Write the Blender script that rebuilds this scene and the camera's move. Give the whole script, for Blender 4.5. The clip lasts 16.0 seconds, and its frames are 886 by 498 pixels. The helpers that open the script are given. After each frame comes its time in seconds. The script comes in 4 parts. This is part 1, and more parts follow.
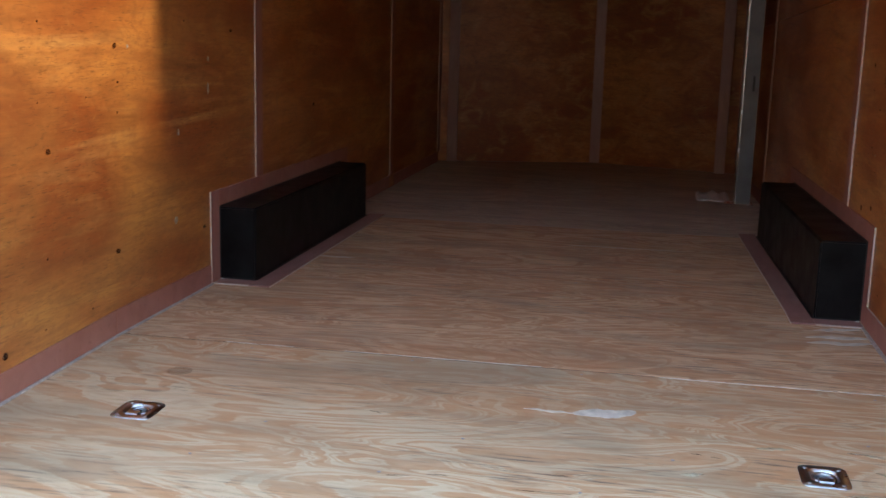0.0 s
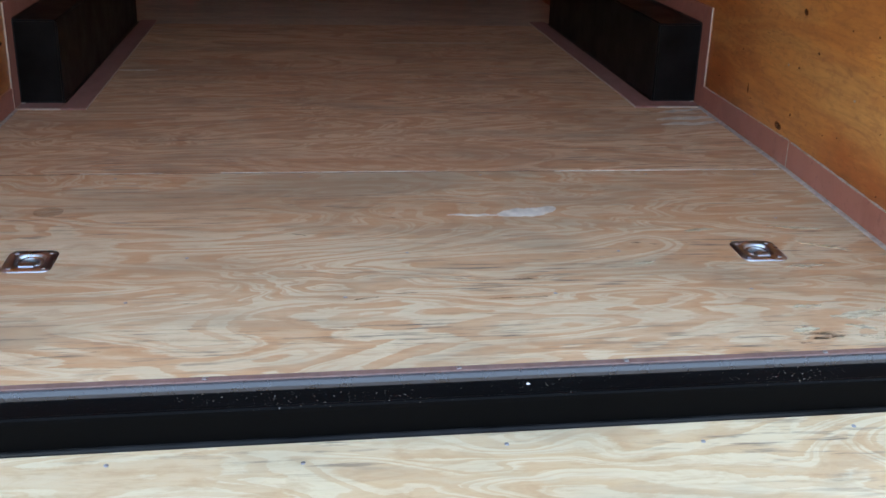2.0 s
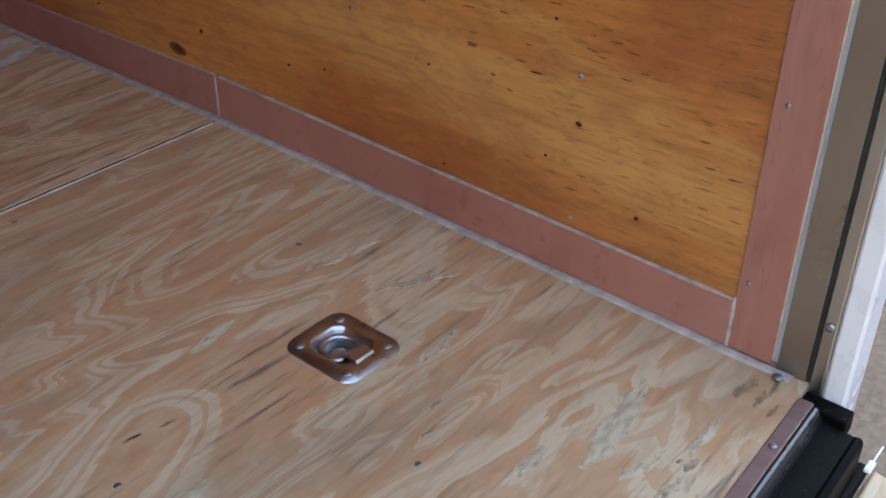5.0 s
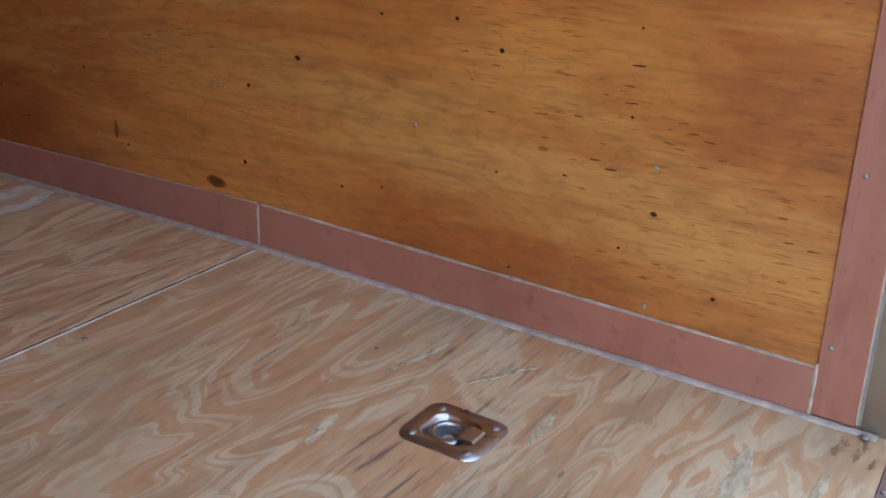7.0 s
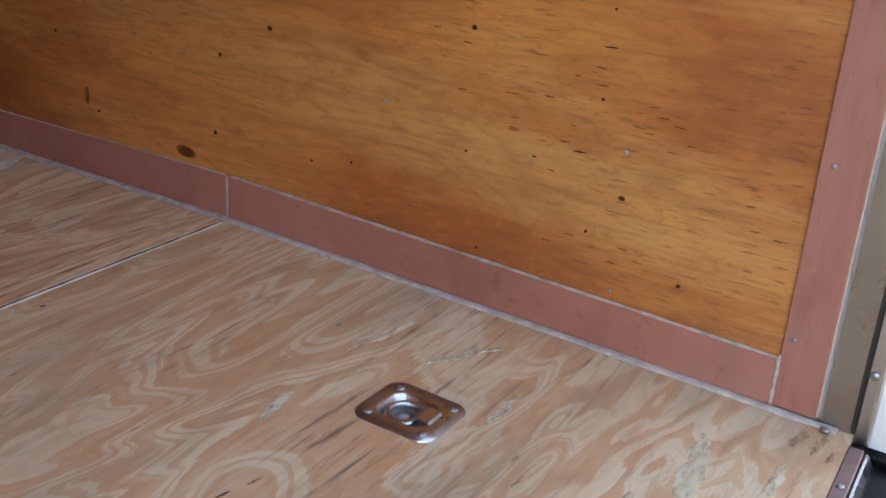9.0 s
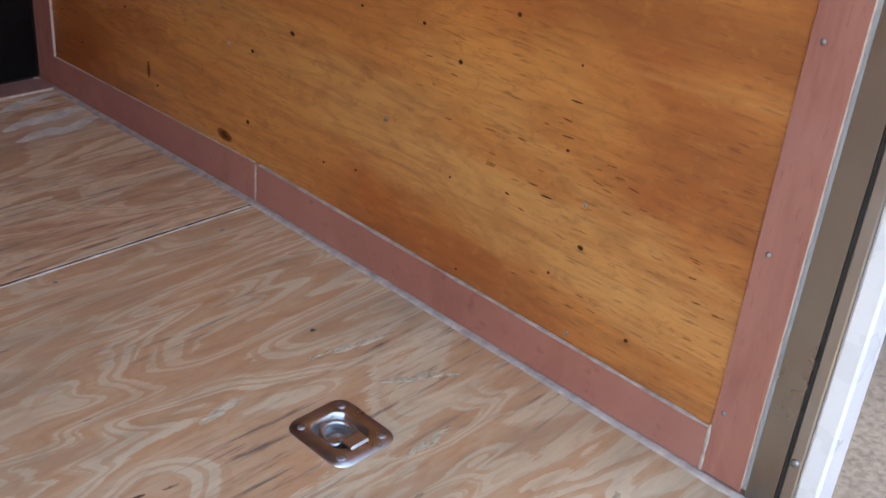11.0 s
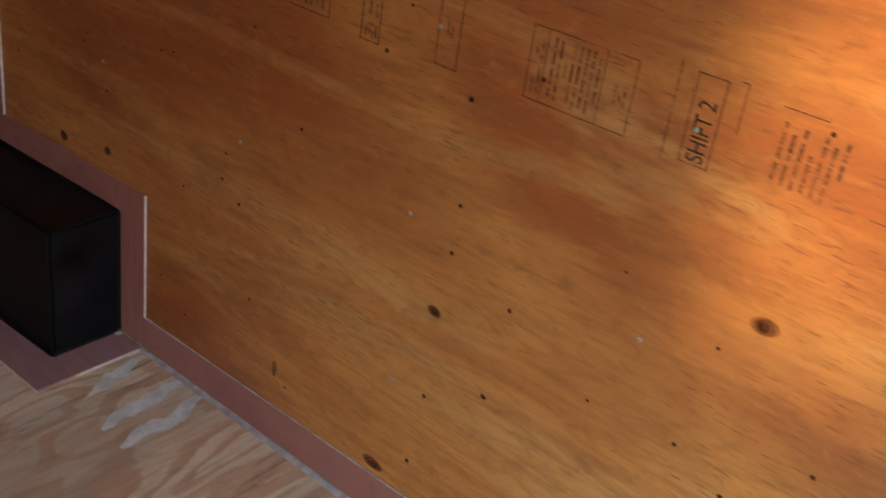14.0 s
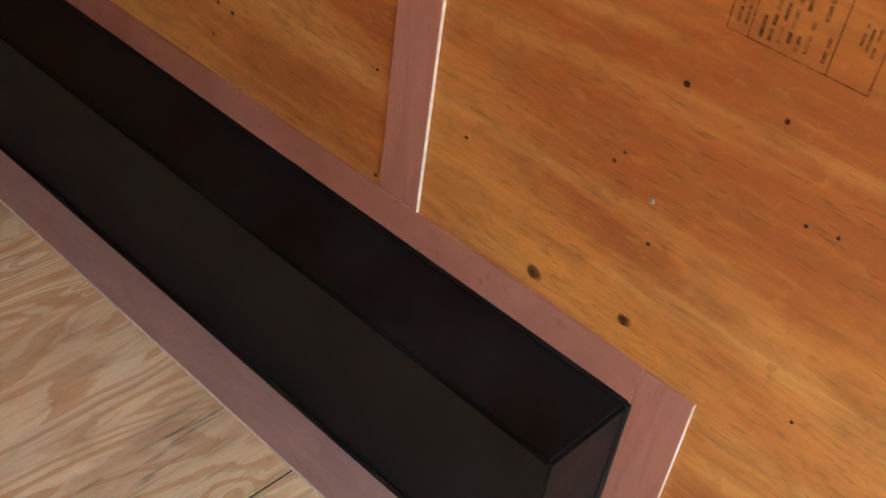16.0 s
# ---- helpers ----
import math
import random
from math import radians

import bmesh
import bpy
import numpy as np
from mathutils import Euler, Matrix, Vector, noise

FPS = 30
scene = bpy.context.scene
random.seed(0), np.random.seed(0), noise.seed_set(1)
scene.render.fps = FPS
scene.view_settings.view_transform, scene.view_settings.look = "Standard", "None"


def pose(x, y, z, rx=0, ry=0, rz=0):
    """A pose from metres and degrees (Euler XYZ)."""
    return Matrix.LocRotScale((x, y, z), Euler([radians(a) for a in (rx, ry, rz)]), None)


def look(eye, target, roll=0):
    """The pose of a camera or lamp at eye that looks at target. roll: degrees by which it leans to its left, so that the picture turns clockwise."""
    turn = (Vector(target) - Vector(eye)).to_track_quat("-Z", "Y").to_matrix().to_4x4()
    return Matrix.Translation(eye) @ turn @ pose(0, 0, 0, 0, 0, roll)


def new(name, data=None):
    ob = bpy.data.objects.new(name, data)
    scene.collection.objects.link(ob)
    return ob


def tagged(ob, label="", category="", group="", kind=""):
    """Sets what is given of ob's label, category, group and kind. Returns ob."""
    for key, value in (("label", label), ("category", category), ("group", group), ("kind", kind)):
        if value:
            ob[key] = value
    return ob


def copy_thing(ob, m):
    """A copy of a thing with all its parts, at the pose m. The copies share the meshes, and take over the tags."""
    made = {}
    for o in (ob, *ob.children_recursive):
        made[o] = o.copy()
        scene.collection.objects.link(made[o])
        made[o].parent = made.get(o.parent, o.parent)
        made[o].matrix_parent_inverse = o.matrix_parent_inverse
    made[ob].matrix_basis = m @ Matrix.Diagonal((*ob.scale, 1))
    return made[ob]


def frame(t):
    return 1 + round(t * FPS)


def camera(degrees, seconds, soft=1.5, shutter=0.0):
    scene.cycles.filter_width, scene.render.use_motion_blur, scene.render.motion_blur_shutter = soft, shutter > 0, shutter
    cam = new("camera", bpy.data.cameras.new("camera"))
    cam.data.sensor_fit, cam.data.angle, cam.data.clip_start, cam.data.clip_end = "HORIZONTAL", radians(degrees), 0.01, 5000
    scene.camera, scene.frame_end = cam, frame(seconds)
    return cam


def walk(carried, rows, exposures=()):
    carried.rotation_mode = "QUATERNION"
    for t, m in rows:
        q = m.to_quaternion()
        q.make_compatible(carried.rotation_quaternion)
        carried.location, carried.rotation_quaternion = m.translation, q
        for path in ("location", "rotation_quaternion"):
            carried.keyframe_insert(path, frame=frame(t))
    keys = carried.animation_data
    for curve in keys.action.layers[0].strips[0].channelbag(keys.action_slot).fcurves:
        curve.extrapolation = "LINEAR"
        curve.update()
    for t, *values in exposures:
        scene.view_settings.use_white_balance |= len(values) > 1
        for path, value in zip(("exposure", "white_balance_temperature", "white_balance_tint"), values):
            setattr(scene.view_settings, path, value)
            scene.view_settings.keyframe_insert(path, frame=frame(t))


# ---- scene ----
cam = camera(44.9, 16.0, shutter=0.25)
PATH = [
    (0, (0.449, -1.828, 0.956), (0.085, 0.1, 0.571), 1.5),
    (0.5, (0.249, -1.812, 0.935), (0.062, 0.147, 0.576), -0.7),
    (1, (0.009, -1.802, 0.927), (0.009, 0.12, 0.375), 1.9),
    (1.5, (-0.136, -1.794, 0.944), (0.037, 0.091, 0.297), 0.8),
    (2, (-0.15, -1.697, 0.916), (0.077, 0.153, 0.19), 1.6),
    (2.5, (-0.068, -1.447, 0.955), (0.11, 0.366, 0.13), 1.8),
    (3, (-0.048, -1.26, 0.965), (0.122, 0.556, 0.145), 0.6),
    (3.5, (-0.02, -0.977, 1.011), (0.53, 0.687, 0.048), 2.0),
    (4, (0.022, -0.724, 1.02), (0.918, 0.703, -0.057), 2.1),
    (4.5, (0.154, -0.379, 0.978), (1.158, 0.874, -0.214), -4.1),
    (4.7, (0.145, -0.294, 0.922), (1.291, 0.86, -0.242), -2.7),
    (6.8, (-0.172, -0.029, 0.727), (1.437, 0.934, 0.031), 2.0),
    (7, (-0.167, -0.031, 0.732), (1.426, 0.936, 0.007), 2.0),
    (7.5, (-0.154, -0.042, 0.724), (1.439, 0.892, -0.046), 2.5),
    (8, (-0.147, -0.049, 0.729), (1.444, 0.889, -0.039), 3.1),
    (8.5, (-0.14, -0.05, 0.73), (1.449, 0.897, -0.031), 3.6),
    (9, (-0.132, -0.053, 0.728), (1.459, 0.89, -0.035), 4.0),
    (9.2, (-0.126, -0.057, 0.728), (1.467, 0.882, -0.035), 4.0),
    (11.3, (0.082, -0.33, 1.023), (1.317, 0.892, 0.033), 2.6),
    (11.5, (0.071, -0.37, 1.073), (1.237, 0.923, 0.088), -1.2),
    (11.6, (0.069, -0.399, 1.076), (1.254, 0.921, 0.151), -0.9),
    (11.8, (0.029, -0.43, 1.121), (1.338, 0.876, 0.361), 3.1),
    (11.9, (0.006, -0.433, 1.14), (1.367, 0.871, 0.472), 4.1),
    (12, (0.017, -0.434, 1.17), (1.419, 0.878, 0.611), 3.7),
    (12.1, (0.002, -0.442, 1.223), (1.445, 0.859, 0.748), 3.1),
    (12.2, (-0.009, -0.437, 1.264), (1.465, 0.854, 0.863), 2.9),
    (12.5, (0.05, -0.35, 1.336), (1.508, 0.977, 0.998), 1.1),
    (13, (0.047, -0.125, 1.381), (1.394, 1.269, 0.891), 3.1),
    (13.5, (0.072, 0.134, 1.292), (1.425, 1.392, 0.526), 5.5),
    (14, (0.081, 0.393, 1.323), (1.509, 1.435, 0.388), 8.8),
    (14.5, (0.249, 0.736, 1.339), (1.639, 1.826, 0.402), 9.3),
    (15, (0.314, 1.037, 1.321), (1.515, 2.269, 0.302), 8.2),
    (15.5, (0.252, 1.35, 1.318), (1.404, 2.507, 0.163), 7.5),
    (16, (0.291, 1.609, 1.309), (1.485, 2.596, 0.044), 8.7),
]
EXPOSURES = [
    (0.0, 3.65, 7800, 10), (0.5, 4.42, 7900, 10), (1.0, 4.15, 8000, 9), (1.5, 3.8, 8000, 9), (2.5, 3.35, 7900, 10), (3.0, 3.3, 7900, 12), (4.5, 3.1, 8100, 16), (7.0, 3.4, 8200, 15), (9.0, 3.45, 8200, 16),
    (11.5, 3.65, 8100, 16), (12.0, 3.8, 7900, 15), (12.5, 3.8, 7900, 14), (13.0, 3.8, 8700, 14), (13.5, 3.65, 8800, 14), (14.0, 3.75, 8200, 8), (14.5, 4.45, 9300, 12), (15.0, 5.1, 9200, 5),
    (15.5, 5.35, 9300, -2), (16.0, 5.65, 9200, -8),
]
walk(cam, [(t, look(eye, target, roll)) for t, eye, target, roll in PATH], EXPOSURES)

# ---- light ----
world = bpy.data.worlds.new("sky")
scene.world = world
world.use_nodes = True
wn = world.node_tree.nodes
sky = wn.new("ShaderNodeTexSky")
sky.sky_type = "NISHITA"
sky.sun_disc = False
SUN_EL, SUN_AZ = 38.0, 20.0          # the sun stands beyond the trailer's nose, so its rear lies in open shade
sky.sun_elevation, sky.sun_rotation = radians(SUN_EL), radians(SUN_AZ)
world.node_tree.links.new(sky.outputs[0], wn["Background"].inputs[0])
wn["Background"].inputs[1].default_value = 0.15


def lamp(name, kind, m, **settings):
    data = bpy.data.lights.new(name, kind)
    ob = new(name, data)
    ob.matrix_world = m
    for key, value in settings.items():
        if key == "energy":
            data.energy = value
        elif key == "color":
            data.color = value
        elif key == "angle":
            data.angle = radians(value)
        elif key == "spot_size":
            data.spot_size = radians(value)
        elif key == "spot_blend":
            data.spot_blend = value
        elif key == "size":
            data.shadow_soft_size = value
    return ob


sun_dir = Vector((math.sin(radians(SUN_AZ)) * math.cos(radians(SUN_EL)), math.cos(radians(SUN_AZ)) * math.cos(radians(SUN_EL)), math.sin(radians(SUN_EL))))
lamp("sun", "SUN", look(sun_dir * 20, (0, 0, 0)), energy=0.8, angle=14.0, color=(1.0, 0.95, 0.88))
# two added spot lamps for the bright wall patches; their real source is unseen
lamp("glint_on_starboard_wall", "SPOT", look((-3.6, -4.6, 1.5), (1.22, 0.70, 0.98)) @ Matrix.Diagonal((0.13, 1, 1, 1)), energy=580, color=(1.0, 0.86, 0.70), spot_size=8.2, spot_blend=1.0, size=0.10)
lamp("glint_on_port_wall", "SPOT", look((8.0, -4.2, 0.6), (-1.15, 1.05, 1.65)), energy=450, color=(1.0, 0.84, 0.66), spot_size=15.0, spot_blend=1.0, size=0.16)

# ---- materials ----


class Mat:
    """A node material on the Principled shader with short hand for its nodes."""

    def __init__(self, name, rough=0.5, metal=0.0, coat=0.0):
        self.m = bpy.data.materials.new(name)
        self.m.use_nodes = True
        self.t = self.m.node_tree
        self.b = self.t.nodes["Principled BSDF"]
        self.b.inputs["Roughness"].default_value = rough
        self.b.inputs["Metallic"].default_value = metal
        self.b.inputs["Coat Weight"].default_value = coat
        self.b.inputs["Coat Roughness"].default_value = 0.25

    def n(self, kind, **inputs):
        node = self.t.nodes.new("ShaderNode" + kind)
        for key, value in inputs.items():
            self.put(node.inputs[key.replace("_", " ")], value)
        return node

    def put(self, socket, value):
        if isinstance(value, bpy.types.NodeSocket):
            self.t.links.new(value, socket)
        else:
            socket.default_value = value

    def math(self, op, a, b=0.0, clamp=False):
        node = self.t.nodes.new("ShaderNodeMath")
        node.operation, node.use_clamp = op, clamp
        self.put(node.inputs[0], a), self.put(node.inputs[1], b)
        return node.outputs[0]

    def ramp(self, value, *stops):
        node = self.t.nodes.new("ShaderNodeValToRGB")
        el = node.color_ramp.elements
        while len(el) < len(stops):
            el.new(0.5)
        for e, (p, c) in zip(el, stops):
            e.position = p
            e.color = (c, c, c, 1) if isinstance(c, (int, float)) else (*c, 1)
        self.put(node.inputs[0], value)
        return node.outputs[0]

    def mix(self, fac, a, b, blend="MIX"):
        node = self.t.nodes.new("ShaderNodeMix")
        node.data_type, node.blend_type = "RGBA", blend
        self.put(node.inputs[0], fac)
        for k, v in ((6, a), (7, b)):
            self.put(node.inputs[k], (*v, 1) if isinstance(v, tuple) and len(v) == 3 else v)
        return node.outputs[2]

    def where(self, scale, shift=True):
        """World place in metres, scaled by axis; each object has its own cut of the pattern."""
        pos = self.t.nodes.new("ShaderNodeNewGeometry").outputs["Position"]
        if shift:
            info = self.t.nodes.new("ShaderNodeObjectInfo")
            off = self.t.nodes.new("ShaderNodeVectorMath")
            off.operation = "MULTIPLY_ADD"
            comb = self.n("CombineXYZ", X=info.outputs["Random"], Y=info.outputs["Random"], Z=info.outputs["Random"])
            self.put(off.inputs[0], comb.outputs[0])
            off.inputs[1].default_value = (37.0, 53.0, 71.0)
            self.put(off.inputs[2], pos)
            pos = off.outputs[0]
        mul = self.t.nodes.new("ShaderNodeVectorMath")
        mul.operation = "MULTIPLY"
        self.put(mul.inputs[0], pos)
        mul.inputs[1].default_value = scale
        return mul.outputs[0]

    def noise(self, vec, scale=1.0, detail=3.0, rough=0.5, warp=0.0):
        node = self.n("TexNoise", Vector=vec, Scale=scale, Detail=detail, Roughness=rough, Distortion=warp)
        return node.outputs[0]

    def color(self, c):
        self.put(self.b.inputs["Base Color"], (*c, 1) if isinstance(c, tuple) else c)

    def rough(self, r):
        self.put(self.b.inputs["Roughness"], r)

    def bump(self, height, strength=0.3, distance=0.002):
        node = self.n("Bump", Height=height, Strength=strength, Distance=distance)
        self.put(self.b.inputs["Normal"], node.outputs[0])


def figured(m, along, across, bands, detail=2.0, warp=0.6):
    """The figure of rotary-cut veneer: level lines of a slow field, drawn out along the grain."""
    field = m.noise(m.where(along), 1.0, detail, 0.45, warp)
    fine = m.noise(m.where(across), 1.0, 4.0, 0.65)
    phase = m.math("ADD", m.math("MULTIPLY", field, bands), m.math("MULTIPLY", fine, 1.3))
    return m.math("ADD", m.math("MULTIPLY", m.math("SINE", phase), 0.5), 0.5), field, fine


def floor_plywood(name, pale, tan, dark, grey, bands=13.0):
    """Worn fir plywood, its grain across the trailer: broad torn bands of pale and salmon wood, fine growth lines in places, soot in the pores."""
    m = Mat(name, 0.62)
    field = m.noise(m.where((0.95, 3.1, 2.0)), 1.0, 2.6, 0.52, 1.1)
    fine = m.noise(m.where((22.0, 190.0, 90.0)), 1.0, 4.0, 0.65)
    torn = m.noise(m.where((9.0, 34.0, 9.0)), 1.0, 5.0, 0.66, 0.6)
    streak = m.noise(m.where((2.2, 46.0, 9.0)), 1.0, 5.0, 0.66, 0.4)
    broad = m.noise(m.where((0.9, 2.6, 1.0)), 1.0, 3.0, 0.55, 0.6)
    patch = m.noise(m.where((2.0, 5.5, 2.0)), 1.0, 3.0, 0.55, 0.7)
    ragged = m.math("ADD", m.math("MULTIPLY", torn, 0.50), m.math("MULTIPLY", fine, 0.24))
    saw = m.math("FRACT", m.math("ADD", m.math("MULTIPLY", field, bands), ragged))
    edge = m.math("ADD", saw, m.math("MULTIPLY", m.math("SUBTRACT", patch, 0.50), 1.1))
    col = m.mix(m.ramp(edge, (0.20, 0.0), (0.25, 0.95), (0.60, 0.70), (0.68, 0.05)), pale, tan)
    grow = m.math("FRACT", m.math("ADD", m.math("MULTIPLY", field, bands * 3.4), m.math("MULTIPLY", torn, 0.8)))
    shown = m.ramp(m.noise(m.where((1.3, 3.1, 1.0)), 1.0, 2.0, 0.5, 0.5), (0.38, 0.0), (0.54, 0.85))
    col = m.mix(m.math("MULTIPLY", m.ramp(grow, (0.04, 0.9), (0.34, 0.80), (0.42, 0.0), (0.97, 0.0)), shown), col, tan)
    col = m.mix(m.ramp(broad, (0.48, 0.0), (0.66, 0.55)), col, tuple(0.7 * t + 0.3 * d for t, d in zip(tan, dark)))
    col = m.mix(m.ramp(broad, (0.30, 0.50), (0.46, 0.0)), col, grey)
    col = m.mix(m.ramp(streak, (0.54, 0.0), (0.70, 0.26)), col, dark)
    col = m.mix(m.ramp(streak, (0.30, 0.30), (0.46, 0.0)), col, grey)
    col = m.mix(m.ramp(fine, (0.32, 0.18), (0.48, 0.0)), col, dark)
    mottle = m.noise(m.where((9.0, 30.0, 9.0)), 1.0, 5.0, 0.66, 0.6)
    col = m.mix(m.ramp(mottle, (0.34, 0.42), (0.50, 0.0)), col, dark)
    col = m.mix(m.ramp(mottle, (0.52, 0.0), (0.70, 0.40)), col, grey)
    cast = m.noise(m.where((1.6, 4.4, 2.0)), 1.0, 4.0, 0.6, 0.4)
    col = m.mix(m.ramp(cast, (0.34, 0.62), (0.52, 0.0)), col, tuple(0.58 * g for g in grey))
    fleck = m.noise(m.where((7.0, 90.0, 20.0)), 1.0, 4.0, 0.62)
    soot = m.noise(m.where((1.2, 5.0, 4.0)), 1.0, 2.0, 0.5)
    fleck = m.math("MULTIPLY", m.ramp(fleck, (0.55, 0.0), (0.68, 0.85)), m.ramp(soot, (0.46, 0.10), (0.60, 1.0)))
    col = m.mix(fleck, col, (0.12, 0.095, 0.075))
    m.color(col)
    m.rough(m.ramp(streak, (0.3, 0.46), (0.7, 0.70)))
    m.bump(m.math("ADD", m.math("MULTIPLY", torn, 0.5), fine), 0.35, 0.0012)
    return m.m


def wall_plywood(name):
    """Pine plywood under amber varnish: soft drawn-out smears, paler and redder fields, torn-grain ticks."""
    m = Mat(name, 0.42, 0.0, 0.25)
    fig, field, fine = figured(m, (2.6, 1.0, 5.5), (60.0, 9.0, 90.0), 95.0, 1.8, 0.8)
    broad = m.noise(m.where((1.2, 1.1, 2.6)), 1.0, 3.0, 0.5, 0.8)
    smear = m.noise(m.where((6.0, 2.6, 21.0)), 1.0, 4.0, 0.6, 0.7)
    long = m.noise(m.where((6.0, 1.0, 8.0)), 1.0, 4.0, 0.58, 1.0)
    cloud = m.noise(m.where((7.0, 7.0, 11.0)), 1.0, 5.0, 0.6, 0.8)
    col = m.mix(m.ramp(broad, (0.36, 0.0), (0.62, 1.0)), (0.60, 0.240, 0.062), (0.36, 0.090, 0.020))
    col = m.mix(m.ramp(long, (0.50, 0.0), (0.70, 0.62)), col, (0.28, 0.080, 0.021))
    col = m.mix(m.ramp(long, (0.32, 0.70), (0.48, 0.0)), col, (0.62, 0.31, 0.100))
    col = m.mix(m.ramp(fig, (0.66, 0.0), (0.98, 0.17)), col, (0.26, 0.070, 0.017))
    col = m.mix(m.ramp(smear, (0.52, 0.0), (0.72, 0.48)), col, (0.20, 0.056, 0.016))
    col = m.mix(m.ramp(cloud, (0.48, 0.0), (0.72, 0.42)), col, (0.31, 0.115, 0.034))
    col = m.mix(m.ramp(fine, (0.30, 0.16), (0.48, 0.0)), col, (0.27, 0.090, 0.026))
    nap = m.noise(m.where((20.0, 9.0, 85.0)), 1.0, 5.0, 0.66, 0.4)
    col = m.mix(m.ramp(nap, (0.50, 0.0), (0.72, 0.42)), col, (0.24, 0.070, 0.020))
    col = m.mix(m.ramp(nap, (0.30, 0.20), (0.44, 0.0)), col, (0.60, 0.262, 0.074))
    pit = m.noise(m.where((30.0, 26.0, 48.0)), 1.0, 5.0, 0.70, 0.5)
    col = m.mix(m.ramp(pit, (0.54, 0.0), (0.72, 0.46)), col, (0.20, 0.062, 0.020))
    col = m.mix(m.ramp(pit, (0.28, 0.26), (0.44, 0.0)), col, (0.62, 0.285, 0.085))
    tick = m.noise(m.where((30.0, 26.0, 260.0)), 1.0, 3.0, 0.55)
    spread = m.noise(m.where((1.5, 2.6, 3.4)), 1.0, 2.0, 0.5)
    tick = m.math("MULTIPLY", m.ramp(tick, (0.58, 0.0), (0.68, 0.55)), m.ramp(spread, (0.42, 0.05), (0.56, 1.0)))
    col = m.mix(tick, col, (0.12, 0.042, 0.016))
    m.color(col)
    m.rough(m.ramp(broad, (0.3, 0.36), (0.7, 0.5)))
    m.bump(m.math("ADD", fine, m.math("MULTIPLY", smear, 0.6)), 0.22, 0.001)
    return m.m


def luan(name, c1=(0.40, 0.163, 0.118), c2=(0.305, 0.110, 0.079), scale=(40.0, 7.0, 7.0)):
    m = Mat(name, 0.5, 0.0, 0.1)
    a = m.noise(m.where(scale), 1.0, 4.0, 0.6, 0.8)
    b = m.noise(m.where((3.0, 3.0, 3.0)), 1.0, 3.0, 0.5, 0.4)
    pore = m.noise(m.where(tuple(v * 6 for v in scale)), 1.0, 2.0, 0.6)
    col = m.mix(m.ramp(a, (0.3, 0.0), (0.7, 1.0)), c1, c2)
    col = m.mix(m.ramp(b, (0.45, 0.0), (0.75, 0.4)), col, (0.42, 0.21, 0.18))
    col = m.mix(m.ramp(pore, (0.62, 0.0), (0.75, 0.4)), col, (0.17, 0.055, 0.045))
    m.color(col)
    m.bump(pore, 0.15, 0.0008)
    return m.m


def plain(name, c, rough=0.5, metal=0.0, vary=0.12, scale=14.0, stretch=(1, 1, 1), relief=0.1, coat=0.0):
    m = Mat(name, rough, metal, coat)
    a = m.noise(m.where(tuple(scale * v for v in stretch)), 1.0, 5.0, 0.6)
    dark = tuple(v * (1 - 2 * vary) for v in c)
    light = tuple(min(1.0, v * (1 + vary)) for v in c)
    m.color(m.mix(m.ramp(a, (0.3, 0.0), (0.7, 1.0)), dark, light))
    m.rough(m.ramp(a, (0.3, max(0.02, rough - 0.08)), (0.7, min(1.0, rough + 0.08))))
    m.bump(a, relief, 0.0008)
    return m.m


M_FLOOR = floor_plywood("floor_plywood", (0.68, 0.545, 0.360), (0.57, 0.305, 0.152), (0.42, 0.218, 0.106), (0.58, 0.445, 0.290))
M_FLOOR_FRONT = floor_plywood("browner_floor_plywood", (0.74, 0.540, 0.345), (0.55, 0.285, 0.145), (0.37, 0.185, 0.092), (0.58, 0.415, 0.270))
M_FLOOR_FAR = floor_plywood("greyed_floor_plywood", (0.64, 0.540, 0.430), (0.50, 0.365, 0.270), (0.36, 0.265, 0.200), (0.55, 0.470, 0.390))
M_RAMP = floor_plywood("ramp_plywood", (0.62, 0.505, 0.325), (0.53, 0.345, 0.185), (0.38, 0.220, 0.105), (0.55, 0.450, 0.300))
M_WALL = wall_plywood("varnished_wall_plywood")
M_LUAN = luan("luan_strip")
M_LUAN_V = luan("luan_strip_upright", scale=(40.0, 40.0, 6.0))
M_TAPE = luan("luan_floor_strip", (0.35, 0.185, 0.155), (0.27, 0.132, 0.112), (30.0, 7.0, 7.0))
M_NOSING = luan("luan_nosing", (0.23, 0.140, 0.118), (0.16, 0.092, 0.078))
# nose strips: luan lightened in colour for the light their edges catch
M_NOSE_LIT = luan("pale_luan_strip", (0.52, 0.33, 0.27), (0.42, 0.25, 0.20), (40.0, 40.0, 6.0))
M_BELT = luan("brown_luan_strip", (0.42, 0.225, 0.150), (0.34, 0.165, 0.108))
M_BELT_RED = luan("reddish_luan_strip", (0.34, 0.128, 0.086), (0.265, 0.088, 0.058))
M_EDGE = plain("raw_strip_edge", (0.60, 0.50, 0.40), 0.7, vary=0.15, scale=60)
M_CAULK = plain("grey_caulk", (0.46, 0.40, 0.35), 0.55, vary=0.2, scale=45, relief=0.5)
M_FILLER = plain("pale_filler", (0.68, 0.64, 0.55), 0.7, vary=0.15, scale=30, relief=0.4)
M_BLACK = plain("black_liner", (0.0075, 0.0075, 0.008), 0.40, vary=0.42, scale=9, relief=0.35)
M_BLACK.node_tree.nodes["Principled BSDF"].inputs["Specular IOR Level"].default_value = 0.14
